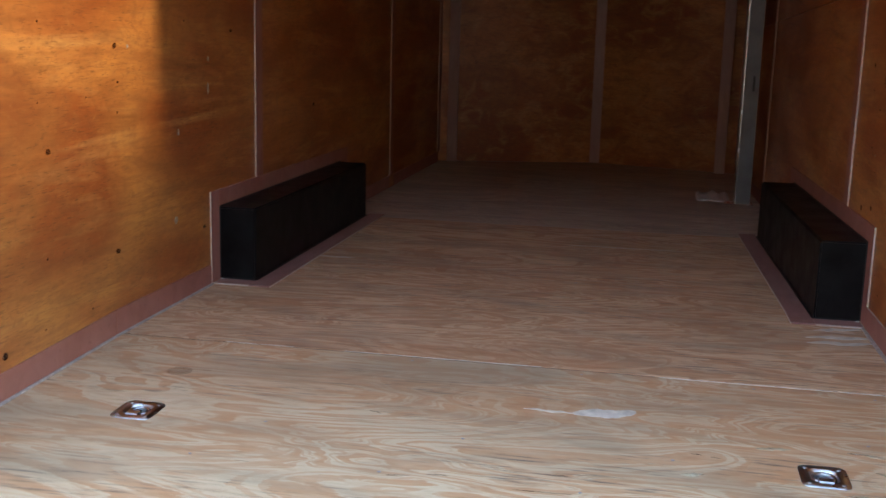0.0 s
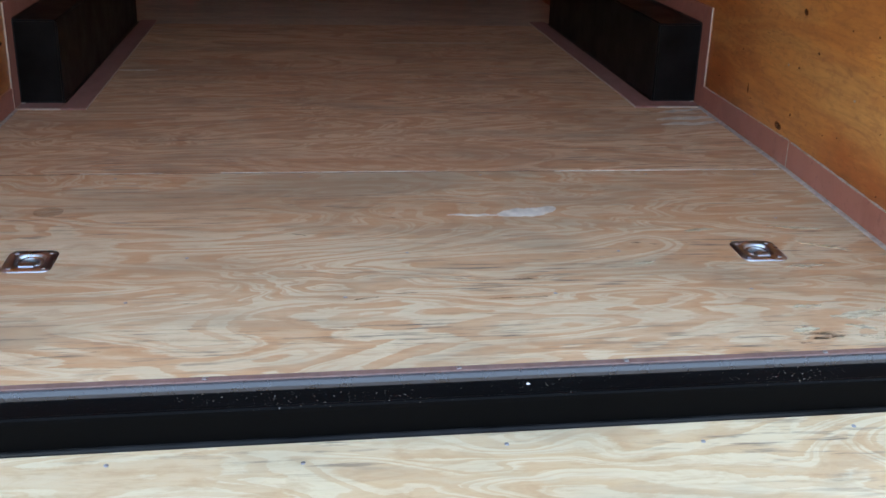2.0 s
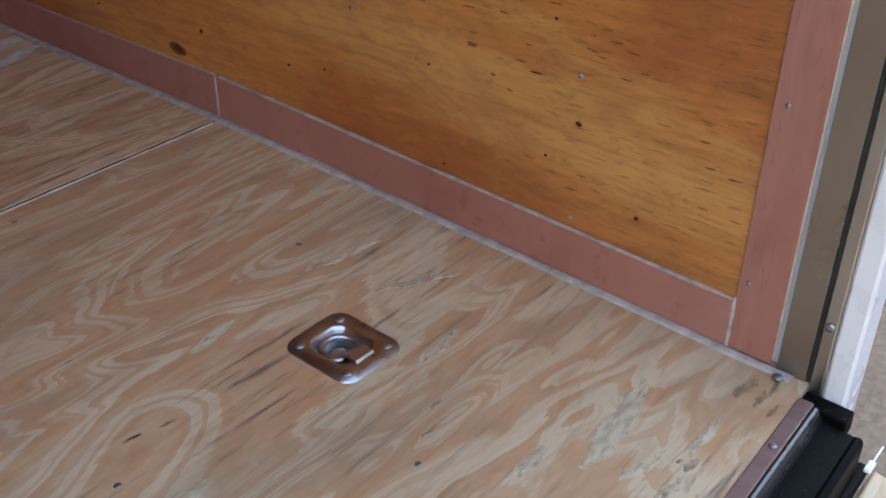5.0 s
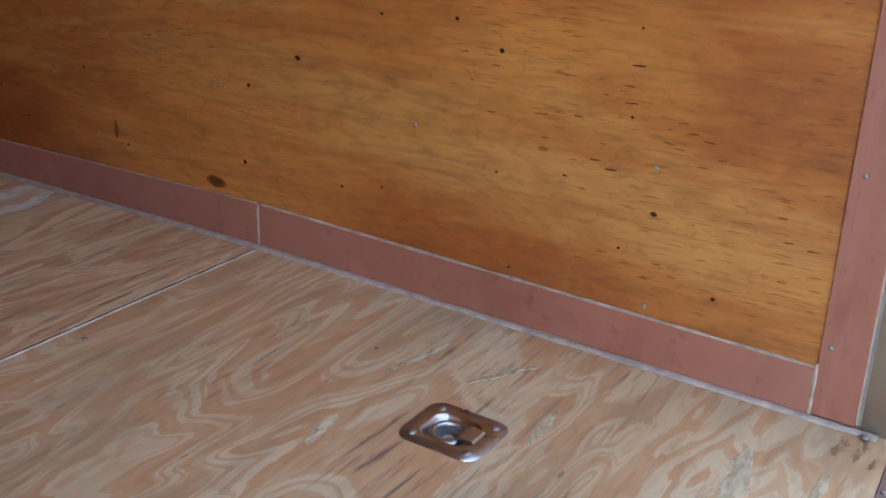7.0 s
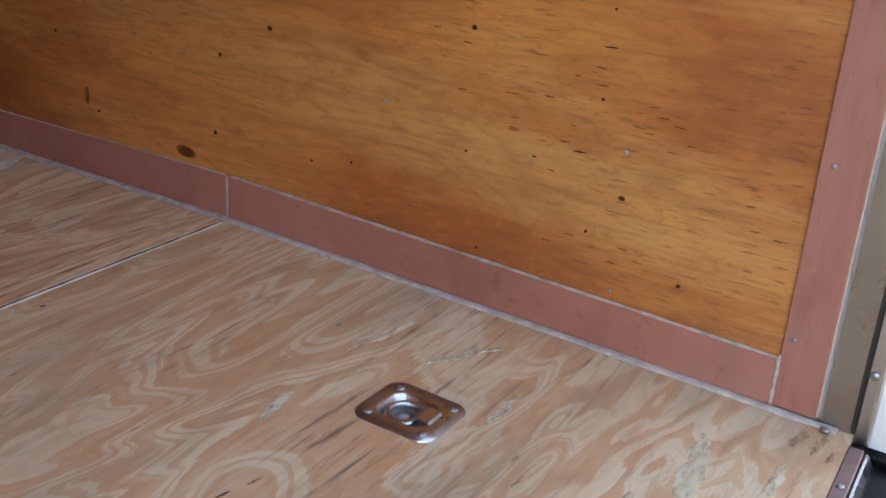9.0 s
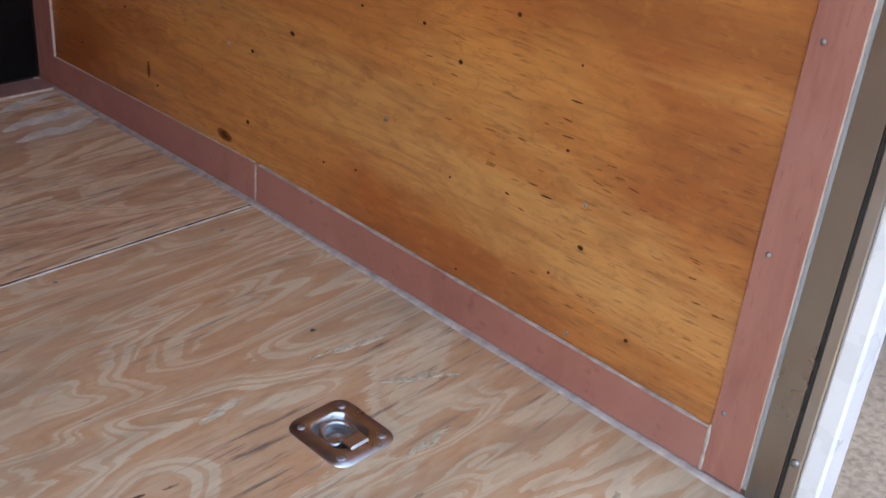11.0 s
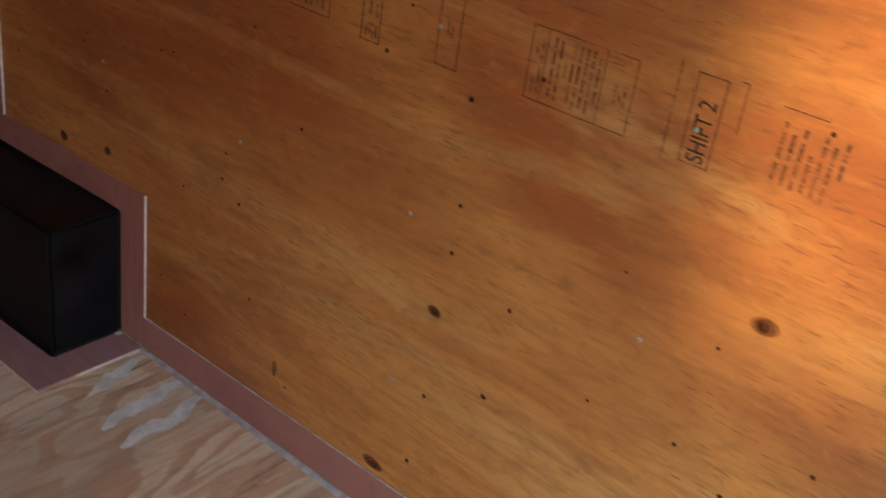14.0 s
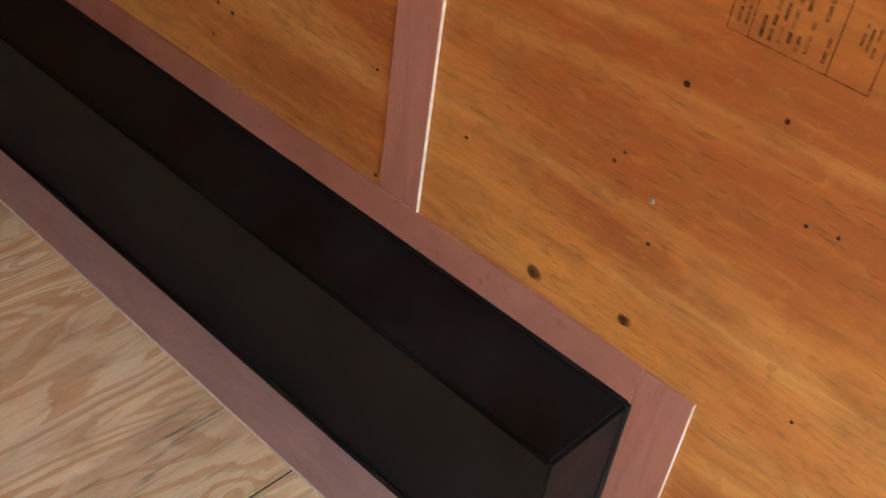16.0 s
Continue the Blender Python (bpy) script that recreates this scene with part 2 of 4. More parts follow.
M_BEAD = plain("black_bead", (0.003, 0.003, 0.003), 0.5, vary=0.2, scale=30)
M_STEEL = plain("zinc_steel", (0.52, 0.55, 0.56), 0.34, 1.0, vary=0.12, scale=30)
M_SCREW = plain("screw_steel", (0.34, 0.34, 0.35), 0.38, 0.8, vary=0.1, scale=80)
M_STAINLESS = plain("brushed_stainless", (0.40, 0.39, 0.37), 0.34, 1.0, vary=0.08, scale=3.0, stretch=(30, 30, 1))
M_POST = plain("grey_stainless", (0.46, 0.44, 0.42), 0.34, 1.0, vary=0.04, scale=5.0, relief=0.02)
M_JAMB = plain("dull_stainless", (0.38, 0.35, 0.32), 0.32, 1.0, vary=0.04, scale=5.0, relief=0.02)
M_GALV = plain("galvanised_post", (0.16, 0.165, 0.17), 0.45, 0.6, vary=0.15, scale=6.0)
M_WHITE = plain("white_enamel", (0.78, 0.79, 0.80), 0.3, vary=0.03, scale=5, coat=0.3)
M_RED = plain("red_lens", (0.24, 0.004, 0.016), 0.2, vary=0.2, scale=30, coat=0.6)
M_CHROME = plain("bright_aluminium", (0.72, 0.73, 0.75), 0.22, 1.0, vary=0.06, scale=20)
M_GLASSBLACK = plain("dark_vehicle_paint", (0.012, 0.012, 0.014), 0.12, vary=0.2, scale=4, coat=1.0)
M_RUBBER = plain("black_rubber", (0.02, 0.02, 0.02), 0.6, vary=0.2, scale=30)


def ink_material(name, c, lo, hi):
    """Stamp ink that has taken unevenly on the grain."""
    m = Mat(name, 0.5)
    a = m.noise(m.where((240.0, 90.0, 240.0)), 1.0, 4.0, 0.7)
    b = m.noise(m.where((14.0, 14.0, 14.0)), 1.0, 3.0, 0.6)
    m.color(c)
    m.put(m.b.inputs["Alpha"], m.ramp(m.math("ADD", m.math("MULTIPLY", a, 0.6), m.math("MULTIPLY", b, 0.4)), (0.38, lo), (0.60, hi)))
    return m.m


M_INK = ink_material("stamp_ink", (0.060, 0.034, 0.022), 0.12, 0.92)
M_INK_FAINT = ink_material("faint_stamp_ink", (0.080, 0.042, 0.023), 0.08, 0.70)
M_RAG = plain("white_sheeting", (0.82, 0.85, 0.86), 0.5, vary=0.1, scale=14)

m = Mat("knot_wood", 0.5)
ring = m.noise(m.where((120.0, 120.0, 120.0)), 1.0, 3.0, 0.6)
m.color(m.mix(m.ramp(ring, (0.35, 0.0), (0.65, 1.0)), (0.022, 0.008, 0.004), (0.095, 0.028, 0.010)))
m.b.inputs["Specular IOR Level"].default_value = 0.15
M_KNOT = m.m
m = Mat("knot_halo", 0.45)
ring = m.noise(m.where((30.0, 30.0, 90.0)), 1.0, 3.0, 0.6)
m.color(m.mix(m.ramp(ring, (0.3, 0.0), (0.7, 1.0)), (0.23, 0.056, 0.013), (0.38, 0.105, 0.022)))
m.put(m.b.inputs["Alpha"], m.ramp(ring, (0.30, 0.16), (0.70, 0.42)))
M_HALO = m.m
m = Mat("dusty_black_rubber", 0.45)
dust = m.noise(m.where((190.0, 190.0, 190.0)), 1.0, 2.0, 0.60)
patch = m.noise(m.where((3.0, 9.0, 5.0)), 1.0, 3.0, 0.6)
speck = m.math("MULTIPLY", m.ramp(dust, (0.66, 0.0), (0.71, 1.0)), m.ramp(patch, (0.46, 0.06), (0.66, 1.0)))
upward = m.n("SeparateXYZ", Vector=m.t.nodes.new("ShaderNodeNewGeometry").outputs["True Normal"]).outputs[2]
speck = m.math("MULTIPLY", speck, m.ramp(upward, (0.3, 0.0), (0.7, 1.0)))
m.color(m.mix(speck, (0.003, 0.003, 0.0032), (0.34, 0.30, 0.26)))
m.rough(m.ramp(patch, (0.3, 0.38), (0.7, 0.6)))
m.bump(dust, 0.4, 0.001)
M_SILL = m.m
m.b.inputs["Specular IOR Level"].default_value = 0.05
M_SHOULDER = plain("black_gloss_enamel", (0.010, 0.010, 0.013), 0.30, vary=0.2, scale=25, relief=0.10, coat=1.0)
M_SHOULDER.node_tree.nodes["Principled BSDF"].inputs["Specular IOR Level"].default_value = 0.58
m = Mat("gravelly_asphalt", 0.85)
a = m.noise(m.where((55.0, 55.0, 55.0), False), 1.0, 5.0, 0.7)
b = m.noise(m.where((1.1, 1.1, 1.1), False), 1.0, 4.0, 0.6)
c = m.mix(m.ramp(a, (0.3, 0.0), (0.72, 1.0)), (0.012, 0.0115, 0.011), (0.085, 0.080, 0.074))
m.color(m.mix(m.ramp(b, (0.4, 0.0), (0.7, 0.5)), c, (0.042, 0.039, 0.035)))
m.bump(a, 0.8, 0.006)
M_GROUND = m.m

# ---- mesh helpers ----


def box_bm(x0, x1, y0, y1, z0, z1, bevel=0.0, seg=1):
    bm = bmesh.new()
    bmesh.ops.create_cube(bm, size=1.0, matrix=Matrix.Translation(((x0 + x1) / 2, (y0 + y1) / 2, (z0 + z1) / 2)) @ Matrix.Diagonal((x1 - x0, y1 - y0, z1 - z0, 1)))
    if bevel:
        bmesh.ops.bevel(bm, geom=bm.edges[:], offset=bevel, segments=seg, affect="EDGES")
    return bm


def prism_bm(outline, axis, a, b):
    """A closed outline in the two other axes, drawn out from a to b along axis."""
    bm = bmesh.new()
    place = {"x": lambda u, v, w: (w, u, v), "y": lambda u, v, w: (u, w, v), "z": lambda u, v, w: (u, v, w)}[axis]
    ends = [[bm.verts.new(place(u, v, w)) for u, v in outline] for w in (a, b)]
    n = len(outline)
    bm.faces.new(ends[0]), bm.faces.new(ends[1][::-1])
    for i in range(n):
        bm.faces.new((ends[0][i], ends[0][(i + 1) % n], ends[1][(i + 1) % n], ends[1][i]))
    bmesh.ops.recalc_face_normals(bm, faces=bm.faces[:])
    return bm


def tube_bm(p, q, r, n=14):
    p, q = Vector(p), Vector(q)
    bm = bmesh.new()
    turn = (q - p).to_track_quat("Z", "Y").to_matrix().to_4x4()
    bmesh.ops.create_cone(bm, cap_ends=True, segments=n, radius1=r, radius2=r, depth=(q - p).length, matrix=Matrix.Translation((p + q) / 2) @ turn)
    return bm


def lathe_bm(profile, n=32, m=Matrix()):
    """A profile of (radius, height) turned about z."""
    bm = bmesh.new()
    rings = [[bm.verts.new(m @ Vector((r * math.cos(2 * math.pi * i / n), r * math.sin(2 * math.pi * i / n), z))) for i in range(n)] for r, z in profile]
    for a, b in zip(rings, rings[1:]):
        for i in range(n):
            bm.faces.new((a[i], a[(i + 1) % n], b[(i + 1) % n], b[i]))
    bm.faces.new(rings[0][::-1]), bm.faces.new(rings[-1])
    bmesh.ops.recalc_face_normals(bm, faces=bm.faces[:])
    return bm


def mesh_of(name, bm, material, smooth=False):
    data = bpy.data.meshes.new(name)
    bm.to_mesh(data)
    bm.free()
    data.materials.append(material)
    if smooth:
        data.polygons.foreach_set("use_smooth", [True] * len(data.polygons))
    return data


def part(name, bm, material, parent=None, label="", smooth=False):
    ob = new(name, mesh_of(name, bm, material, smooth))
    ob.parent = parent
    return tagged(ob, label) if label else ob


def thing(name, label, category, group="", kind="", at=(0, 0, 0)):
    ob = new(name)
    ob.location = at
    ob.empty_display_size = 0.05
    return tagged(ob, label, category, group, kind)


def setting(name, bm, material, label, category):
    return tagged(part(name, bm, material), label, category, kind="structure")


# ---- the place ----
XR, XL = 1.22, -1.155           # inner faces of the two side walls
Y0 = 0.058                      # rear edge of the floor
YS, YN = 6.40, 6.78             # where the side walls end, and the tip of the shallow nose
SKEW = 0.03                     # the rear edge is not quite square to the walls
H = 2.02                        # ceiling
MID = (XR + XL) / 2



def floor_z(y):
    """Height of the floor: level ahead of the first sheet joint, falling slightly towards the rear sill."""
    return 0.016 - 0.022 * max(0.0, 1.2 - y)


FALL = math.degrees(math.atan(0.022))


def on_floor(bm):
    """Lay a mesh built on a level floor onto the real one, with its break at the first sheet joint."""
    ys = [v.co.y for v in bm.verts]
    if min(ys) < 1.19 and max(ys) > 1.21:
        bmesh.ops.bisect_plane(bm, geom=bm.verts[:] + bm.edges[:] + bm.faces[:], plane_co=(0, 1.2, 0), plane_no=(0, 1, 0))
    for v in bm.verts:
        v.co.z += floor_z(v.co.y)
    return bm


ground = setting("ground", box_bm(-150, 150, -150, 150, -0.75, -0.55), M_GROUND, "grey gravelly asphalt yard round the trailer", "ground")

# floor: a black sub-frame with plywood sheets laid across it
floor = setting("floor", on_floor(prism_bm([(XL - 0.04, 0.04), (XR + 0.04, 0.10), (XR + 0.04, YS), (MID, YN + 0.05), (XL - 0.04, YS)], "z", -0.10, -0.019)), M_BLACK, "worn plywood floor of an enclosed cargo trailer", "floor")
RINGS = ((-0.790, 0.592), (0.886, 0.582))   # the lashing rings, let into holes in the rear sheet


def first_sheet_bm():
    bm = bmesh.new()
    h, k = 0.0425, 0.0465
    xs = [XL - 0.02, RINGS[0][0] - h, RINGS[0][0] + h, RINGS[1][0] - h, RINGS[1][0] + h, XR + 0.02]
    top = []
    for x, (rx, ry) in zip(xs, (RINGS[0], RINGS[0], RINGS[0], RINGS[1], RINGS[1], RINGS[1])):
        rows = (Y0 + SKEW * x, ry - k, ry + k, 1.1965)
        top.append([bm.verts.new((x, y, 0.0)) for y in rows])
    for i in range(5):
        for j in range(3):
            if not (j == 1 and i in (1, 3)):
                bm.faces.new((top[i][j], top[i + 1][j], top[i + 1][j + 1], top[i][j + 1]))
    geo = bmesh.ops.extrude_face_region(bm, geom=bm.faces[:])
    bmesh.ops.translate(bm, verts=[v for v in geo["geom"] if isinstance(v, bmesh.types.BMVert)], vec=(0, 0, -0.018))
    bmesh.ops.recalc_face_normals(bm, faces=bm.faces[:])
    return bm


SEAMS = (Y0, 1.2, 2.388, 3.638, 4.857, 6.076)
for i, y in enumerate(SEAMS):
    if i == 0:
        bm = first_sheet_bm()
    elif i < 5:
        bm = box_bm(XL - 0.02, XR + 0.02, y + (0.0030 if i == 1 else 0.0012), SEAMS[i + 1] - 0.0012, -0.018, 0.0, 0.0015)
    else:
        bm = prism_bm([(XL - 0.02, y + 0.002), (XR + 0.02, y + 0.002), (XR + 0.02, YS), (MID, YN), (XL - 0.02, YS)], "z", -0.018, 0.0)
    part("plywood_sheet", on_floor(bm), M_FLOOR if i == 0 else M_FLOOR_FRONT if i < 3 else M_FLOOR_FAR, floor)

# dark strips fill the open joints between the sheets
M_JOINT = plain("joint_dirt", (0.022, 0.017, 0.013), 0.9, vary=0.3, scale=60)
for y in SEAMS[1:]:
    part("joint_dirt", on_floor(box_bm(XL, XR, y - (0.0034 if y < 2 else 0.0011), y + (0.0029 if y < 2 else 0.0011), -0.018, -0.0008)), M_JOINT, floor, "dark strip in a sheet joint")


LEAN_Y, LEAN = 2.06, 0.029        # beyond this the starboard lining runs slightly inwards, per metre


def lean_at(y):
    return LEAN * max(0.0, y - LEAN_Y)


def lean(bm, y0=0.0):
    """Bends a mesh on the starboard side along the lining; y0 is the place of its origin."""
    ys = [v.co.y + y0 for v in bm.verts]
    if min(ys) < LEAN_Y < max(ys):
        bmesh.ops.bisect_plane(bm, geom=bm.verts[:] + bm.edges[:] + bm.faces[:], plane_co=(0, LEAN_Y - y0, 0), plane_no=(0, 1, 0))
    for v in bm.verts:
        v.co.x -= lean_at(v.co.y + y0)
    return bm


def wall(name, x0, x1, label):
    w = setting(name, box_bm(x0, x1, 0.14, YS, -0.10, H + 0.04), M_WHITE, label, "wall")
    return w


wall_right = wall("wall_right", XR + 0.012, XR + 0.045, "trailer side wall lined with orange varnished plywood")
wall_left = wall("wall_left", XL - 0.045, XL - 0.012, "trailer side wall lined with orange varnished plywood")
PANELS = ((0.16, 2.478), (2.482, 4.86), (4.864, YS))
for y0, y1 in PANELS:
    for z0, z1 in ((0.004, 1.232), (1.236, H - 0.004)):
        bm = box_bm(XR, XR + 0.011, y0, y1, z0, z1, 0.001)
        for v in bm.verts:
            if abs(v.co.z - 1.234) < 0.01:
                v.co.z += 0.016 - 0.033 * (v.co.y - 0.2)
        part("plywood_panel", lean(bm), M_WALL, wall_right)
        part("plywood_panel", box_bm(XL - 0.011, XL, y0 - 0.04, y1 - 0.04, z0, z1, 0.001), M_WALL, wall_left)
wall_nose_left = setting("wall_nose_left", prism_bm([(XL - 0.075, YS), (MID, YN), (MID, YN + 0.08), (XL - 0.075, YS + 0.08)], "z", -0.10, H + 0.04), M_WALL, "varnished plywood front wall, angled half of a shallow nose", "wall")
wall_nose_right = setting("wall_nose_right", prism_bm([(XR + 0.075, YS), (MID, YN), (MID, YN + 0.08), (XR + 0.075, YS + 0.08)], "z", -0.10, H + 0.04), M_WALL, "varnished plywood front wall, angled half of a shallow nose", "wall")
ceiling = setting("ceiling", prism_bm([(XL - 0.04, 0.12), (XR + 0.04, 0.12), (XR + 0.04, YS + 0.1), (MID, YN + 0.1), (XL - 0.04, YS + 0.1)], "z", H, H + 0.04), M_WALL, "varnished plywood ceiling panel", "ceiling")

# strips of pinkish luan over the joints
PR = 0.006                      # how far a strip stands proud


def strip(name, side, y0, y1, z0, z1, mat, label="thin pinkish luan strip screwed over a panel joint", lit=None, far=None, drop=0.0):
    x0, x1 = (XR - PR, XR - 0.0002) if side > 0 else (XL + 0.0002, XL + PR)
    bm = box_bm(x0, x1, y0, y1, z0, z1, 0.0008)
    for v in bm.verts:
        v.co.z -= drop * (v.co.y - 0.2)
        if far is not None and v.co.z > (z0 + z1) / 2:
            v.co.z += (far - z1) * (v.co.y - y0) / (y1 - y0)
        elif z0 < 0.01 and v.co.z < (z0 + z1) / 2:
            v.co.z += floor_z(v.co.y)
    bend = lean if side > 0 else (lambda m: m)
    ob = setting(name, bend(bm), mat, label, "trim strip")
    xa, xb = (XR - PR + 0.0004, XR - 0.0004) if side > 0 else (XL + 0.0004, XL + PR - 0.0004)
    if lit == "y":
        part("raw_edge", bend(box_bm(xa, xb, y0 - 0.0008, y0 + 0.0003, z0, z1)), M_EDGE, ob, "pale raw plywood edge")
    return ob


BELT = (1.213, 1.287, 0.033)     # the belt strip at the rear: lower and upper edge, and its fall towards the nose
strip("trim_rear_right", 1, 0.1455, 0.207, 0.006, H - 0.002, M_LUAN_V, lit="y")
strip("trim_rear_left", -1, 0.120, 0.190, 0.006, H - 0.002, M_LUAN_V, lit="y")
strip("trim_belt_right_1", 1, 0.2085, 1.955, BELT[0], BELT[1], M_BELT_RED, drop=BELT[2])
strip("trim_belt_right_2", 1, 1.958, 2.421, BELT[0], BELT[1], M_BELT, "paler brown luan strip screwed over a panel joint", drop=BELT[2])
for side, dy in ((1, 0.0), (-1, -0.03)):
    suffix = "right" if side > 0 else "left"
    strip("trim_upright_%s_1" % suffix, side, 2.424 + dy if side > 0 else 2.40, 2.500 + dy if side > 0 else 2.476, 0.370, H - 0.002, M_LUAN_V, lit="y")
    strip("trim_upright_%s_2" % suffix, side, 4.785 + dy, 4.86 + dy, 0.095, H - 0.002, M_LUAN_V, lit="y")
    strip("trim_upright_%s_3" % suffix, side, 6.30, 6.39, 0.095, H - 0.002, M_LUAN_V, lit="y")
for side in (1, -1):
    dy = 0.0 if side > 0 else -0.06
    seam = 1.2 if side > 0 else 1.17
    end = 1.945 + dy * 0.5
    suffix = "right" if side > 0 else "left"
    y0 = 0.2085 if side > 0 else 0.1915
    strip("baseboard_%s_1" % suffix, side, y0, seam - 0.0015, 0.004, 0.068, M_LUAN, "pinkish luan baseboard strip along the floor", far=0.097)
    strip("baseboard_%s_2" % suffix, side, seam + 0.0015, end - 0.001, 0.004, 0.098, M_LUAN, "pinkish luan baseboard strip along the floor", far=0.092)
    strip("baseboard_%s_3" % suffix, side, 3.805, 4.768 if side > 0 else 4.738, 0.004, 0.094, M_LUAN, "pinkish luan baseboard strip along the floor")
    strip("baseboard_%s_4" % suffix, side, 4.872, 6.298, 0.004, 0.094, M_LUAN, "pinkish luan baseboard strip along the floor")


def bead(name, a, b, r, wobble=0.25, n=60, mat=M_CAULK):
    """A hand-laid bead of caulk from a to b, uneven along its way."""
    a, b = Vector(a), Vector(b)
    bm = bmesh.new()
    along = (b - a).normalized()
    side = along.cross(Vector((0, 0, 1))).normalized() if abs(along.z) < 0.9 else Vector((0, 1, 0))
    up = side.cross(along)
    rings = []
    for i in range(n + 1):
        p = a.lerp(b, i / n)
        k = r * (1 + wobble * noise.noise(p * 23 + Vector((r * 900, 0, 0))) + wobble * 0.6 * noise.noise(p * 90))
        rings.append([bm.verts.new(p + side * (k * math.cos(t)) + up * (k * 0.5 * math.sin(t))) for t in (2 * math.pi * j / 8 for j in range(8))])
    for p, q in zip(rings, rings[1:]):
        for j in range(8):
            bm.faces.new((p[j], p[(j + 1) % 8], q[(j + 1) % 8], q[j]))
    bm.faces.new(rings[0][::-1]), bm.faces.new(rings[-1])
    bmesh.ops.recalc_face_normals(bm, faces=bm.faces[:])
    if max(a.z, b.z) < 0.01:
        on_floor(bm)
    return setting(name, bm, mat, "uneven grey caulk bead along a joint", "caulk bead")


bead("caulk_floor_right", (XR - PR - 0.004, 0.115, 0.001), (XR - PR - 0.004, 1.965, 0.001), 0.0085, n=160)
bead("caulk_floor_left", (XL + PR + 0.003, 0.115, 0.001), (XL + PR + 0.003, 1.93, 0.001), 0.0070, n=120)
bead("caulk_baseboard_right", (XR - 0.003, 0.21, 0.0695), (XR - 0.003, 1.19, 0.0975), 0.0036, 0.5, n=120)
bead("caulk_baseboard_upper", (XR - 0.003, 1.205, 0.0985), (XR - 0.003, 1.94, 0.0930), 0.0020, 0.5, n=80)
bead("caulk_baseboard_joint", (XR - PR, 1.2, 0.018), (XR - PR, 1.2, 0.096), 0.0028, 0.6, n=30)
bead("caulk_corner_joint", (XR - PR, 0.208, -0.004), (XR - PR, 0.208, 0.076), 0.0024, 0.7, n=30)
bead("caulk_seam_edge", (0.52, 1.1945, 0.0003), (1.195, 1.1945, 0.0003), 0.0021, 0.6, n=120, mat=M_FILLER)
bead("caulk_seam", (-0.42, 1.2035, 0.0002), (0.18, 1.2035, 0.0002), 0.0018, 0.9, n=140, mat=M_FILLER)
bead("caulk_seam_end", (-0.80, 1.2035, -0.0006), (-0.58, 1.2035, -0.0006), 0.0022, 0.9, n=60, mat=M_FILLER)

# wheel boxes lined in black, with strips round their feet
for side in (1, -1):
    xw = XR if side > 0 else XL
    dy = 0.0 if side > 0 else -0.02
    name = "right" if side > 0 else "left"
    yb0, yb1, hb, dep = 2.024 + dy, 3.66 + dy, 0.285, 0.162
    if side < 0:
        dep = 0.148
    label = "long black-lined wheel box on the plywood floor"
    wb = thing("wheel_box", label, "wheel box", "wheel boxes", at=(xw, yb0, 0.016))
    xi = -side * dep
    lo, hi = sorted((xi, -side * 0.001))
    bend = lean if side > 0 else (lambda m, y=0.0: m)
    part("shell", bend(box_bm(lo, hi, 0, yb1 - yb0, 0.0, hb, 0.006, 2), yb0), M_BLACK, wb)
    part("edge_bead", bend(tube_bm((-side * 0.004, 0, hb + 0.001), (-side * 0.004, yb1 - yb0, hb + 0.001), 0.0055, 8), yb0), M_BEAD, wb)
    part("edge_bead", tube_bm((-side * 0.004, -0.001, 0.01), (-side * 0.004, -0.001, hb), 0.0055, 8), M_BEAD, wb)
    part("edge_bead", bend(tube_bm((xi - side * 0.002, 0, 0.005), (xi - side * 0.002, yb1 - yb0, 0.005), 0.0055, 8), yb0), M_BEAD, wb)
    part("edge_bead", tube_bm((xi, -0.002, 0.005), (-side * 0.01, -0.002, 0.005), 0.0045, 8), M_BEAD, wb)
    # wall strips round the box
    za, zb = hb + 0.018, 0.369
    strip("box_trim_rear_%s" % name, side, yb0 - 0.082, yb0 - 0.004, 0.006, zb, M_LUAN_V, "pinkish luan strip round a wheel box", lit="y")
    strip("box_trim_top_%s" % name, side, yb0 - 0.003, yb1 + 0.062, za, zb, M_LUAN, "pinkish luan strip round a wheel box")
    strip("box_trim_front_%s" % name, side, yb1 + 0.063, yb1 + 0.135, 0.006, zb, M_LUAN_V, "pinkish luan strip round a wheel box")
    # strips on the floor
    fx = xw + xi - side * 0.003
    gx = fx - side * 0.083
    lo, hi = sorted((fx, gx))
    ob = setting("floor_trim_side_%s" % name, bend(on_floor(box_bm(lo, hi, yb0 - 0.082, yb1 + 0.07, 0.0002, 0.006, 0.0008))), M_TAPE, "flat pinkish luan strip on the floor beside a wheel box", "trim strip")
    part("raw_edge", bend(on_floor(box_bm(gx - 0.0012, gx + 0.0012, yb0 - 0.082, yb1 + 0.07, 0.0004, 0.0055))), M_EDGE, ob, "pale raw plywood edge")
    lo, hi = sorted((fx + side * 0.001, xw - side * (PR + 0.002)))
    ob = setting("floor_trim_end_%s" % name, on_floor(box_bm(lo, hi, yb0 - 0.082, yb0 - 0.004, 0.0002, 0.006, 0.0008)), M_TAPE, "flat pinkish luan strip on the floor beside a wheel box", "trim strip")
    part("raw_edge", on_floor(box_bm(lo, hi, yb0 - 0.0835, yb0 - 0.0815, 0.0004, 0.0055)), M_EDGE, ob, "pale raw plywood edge")
    part("caulk_dab", lathe_bm([(0.0, 0.0), (0.010, 0.0), (0.007, 0.003), (0.002, 0.004)], 10, Matrix.Translation((xw - side * 0.016, yb0 - 0.010, 0.020))), M_FILLER, ob)

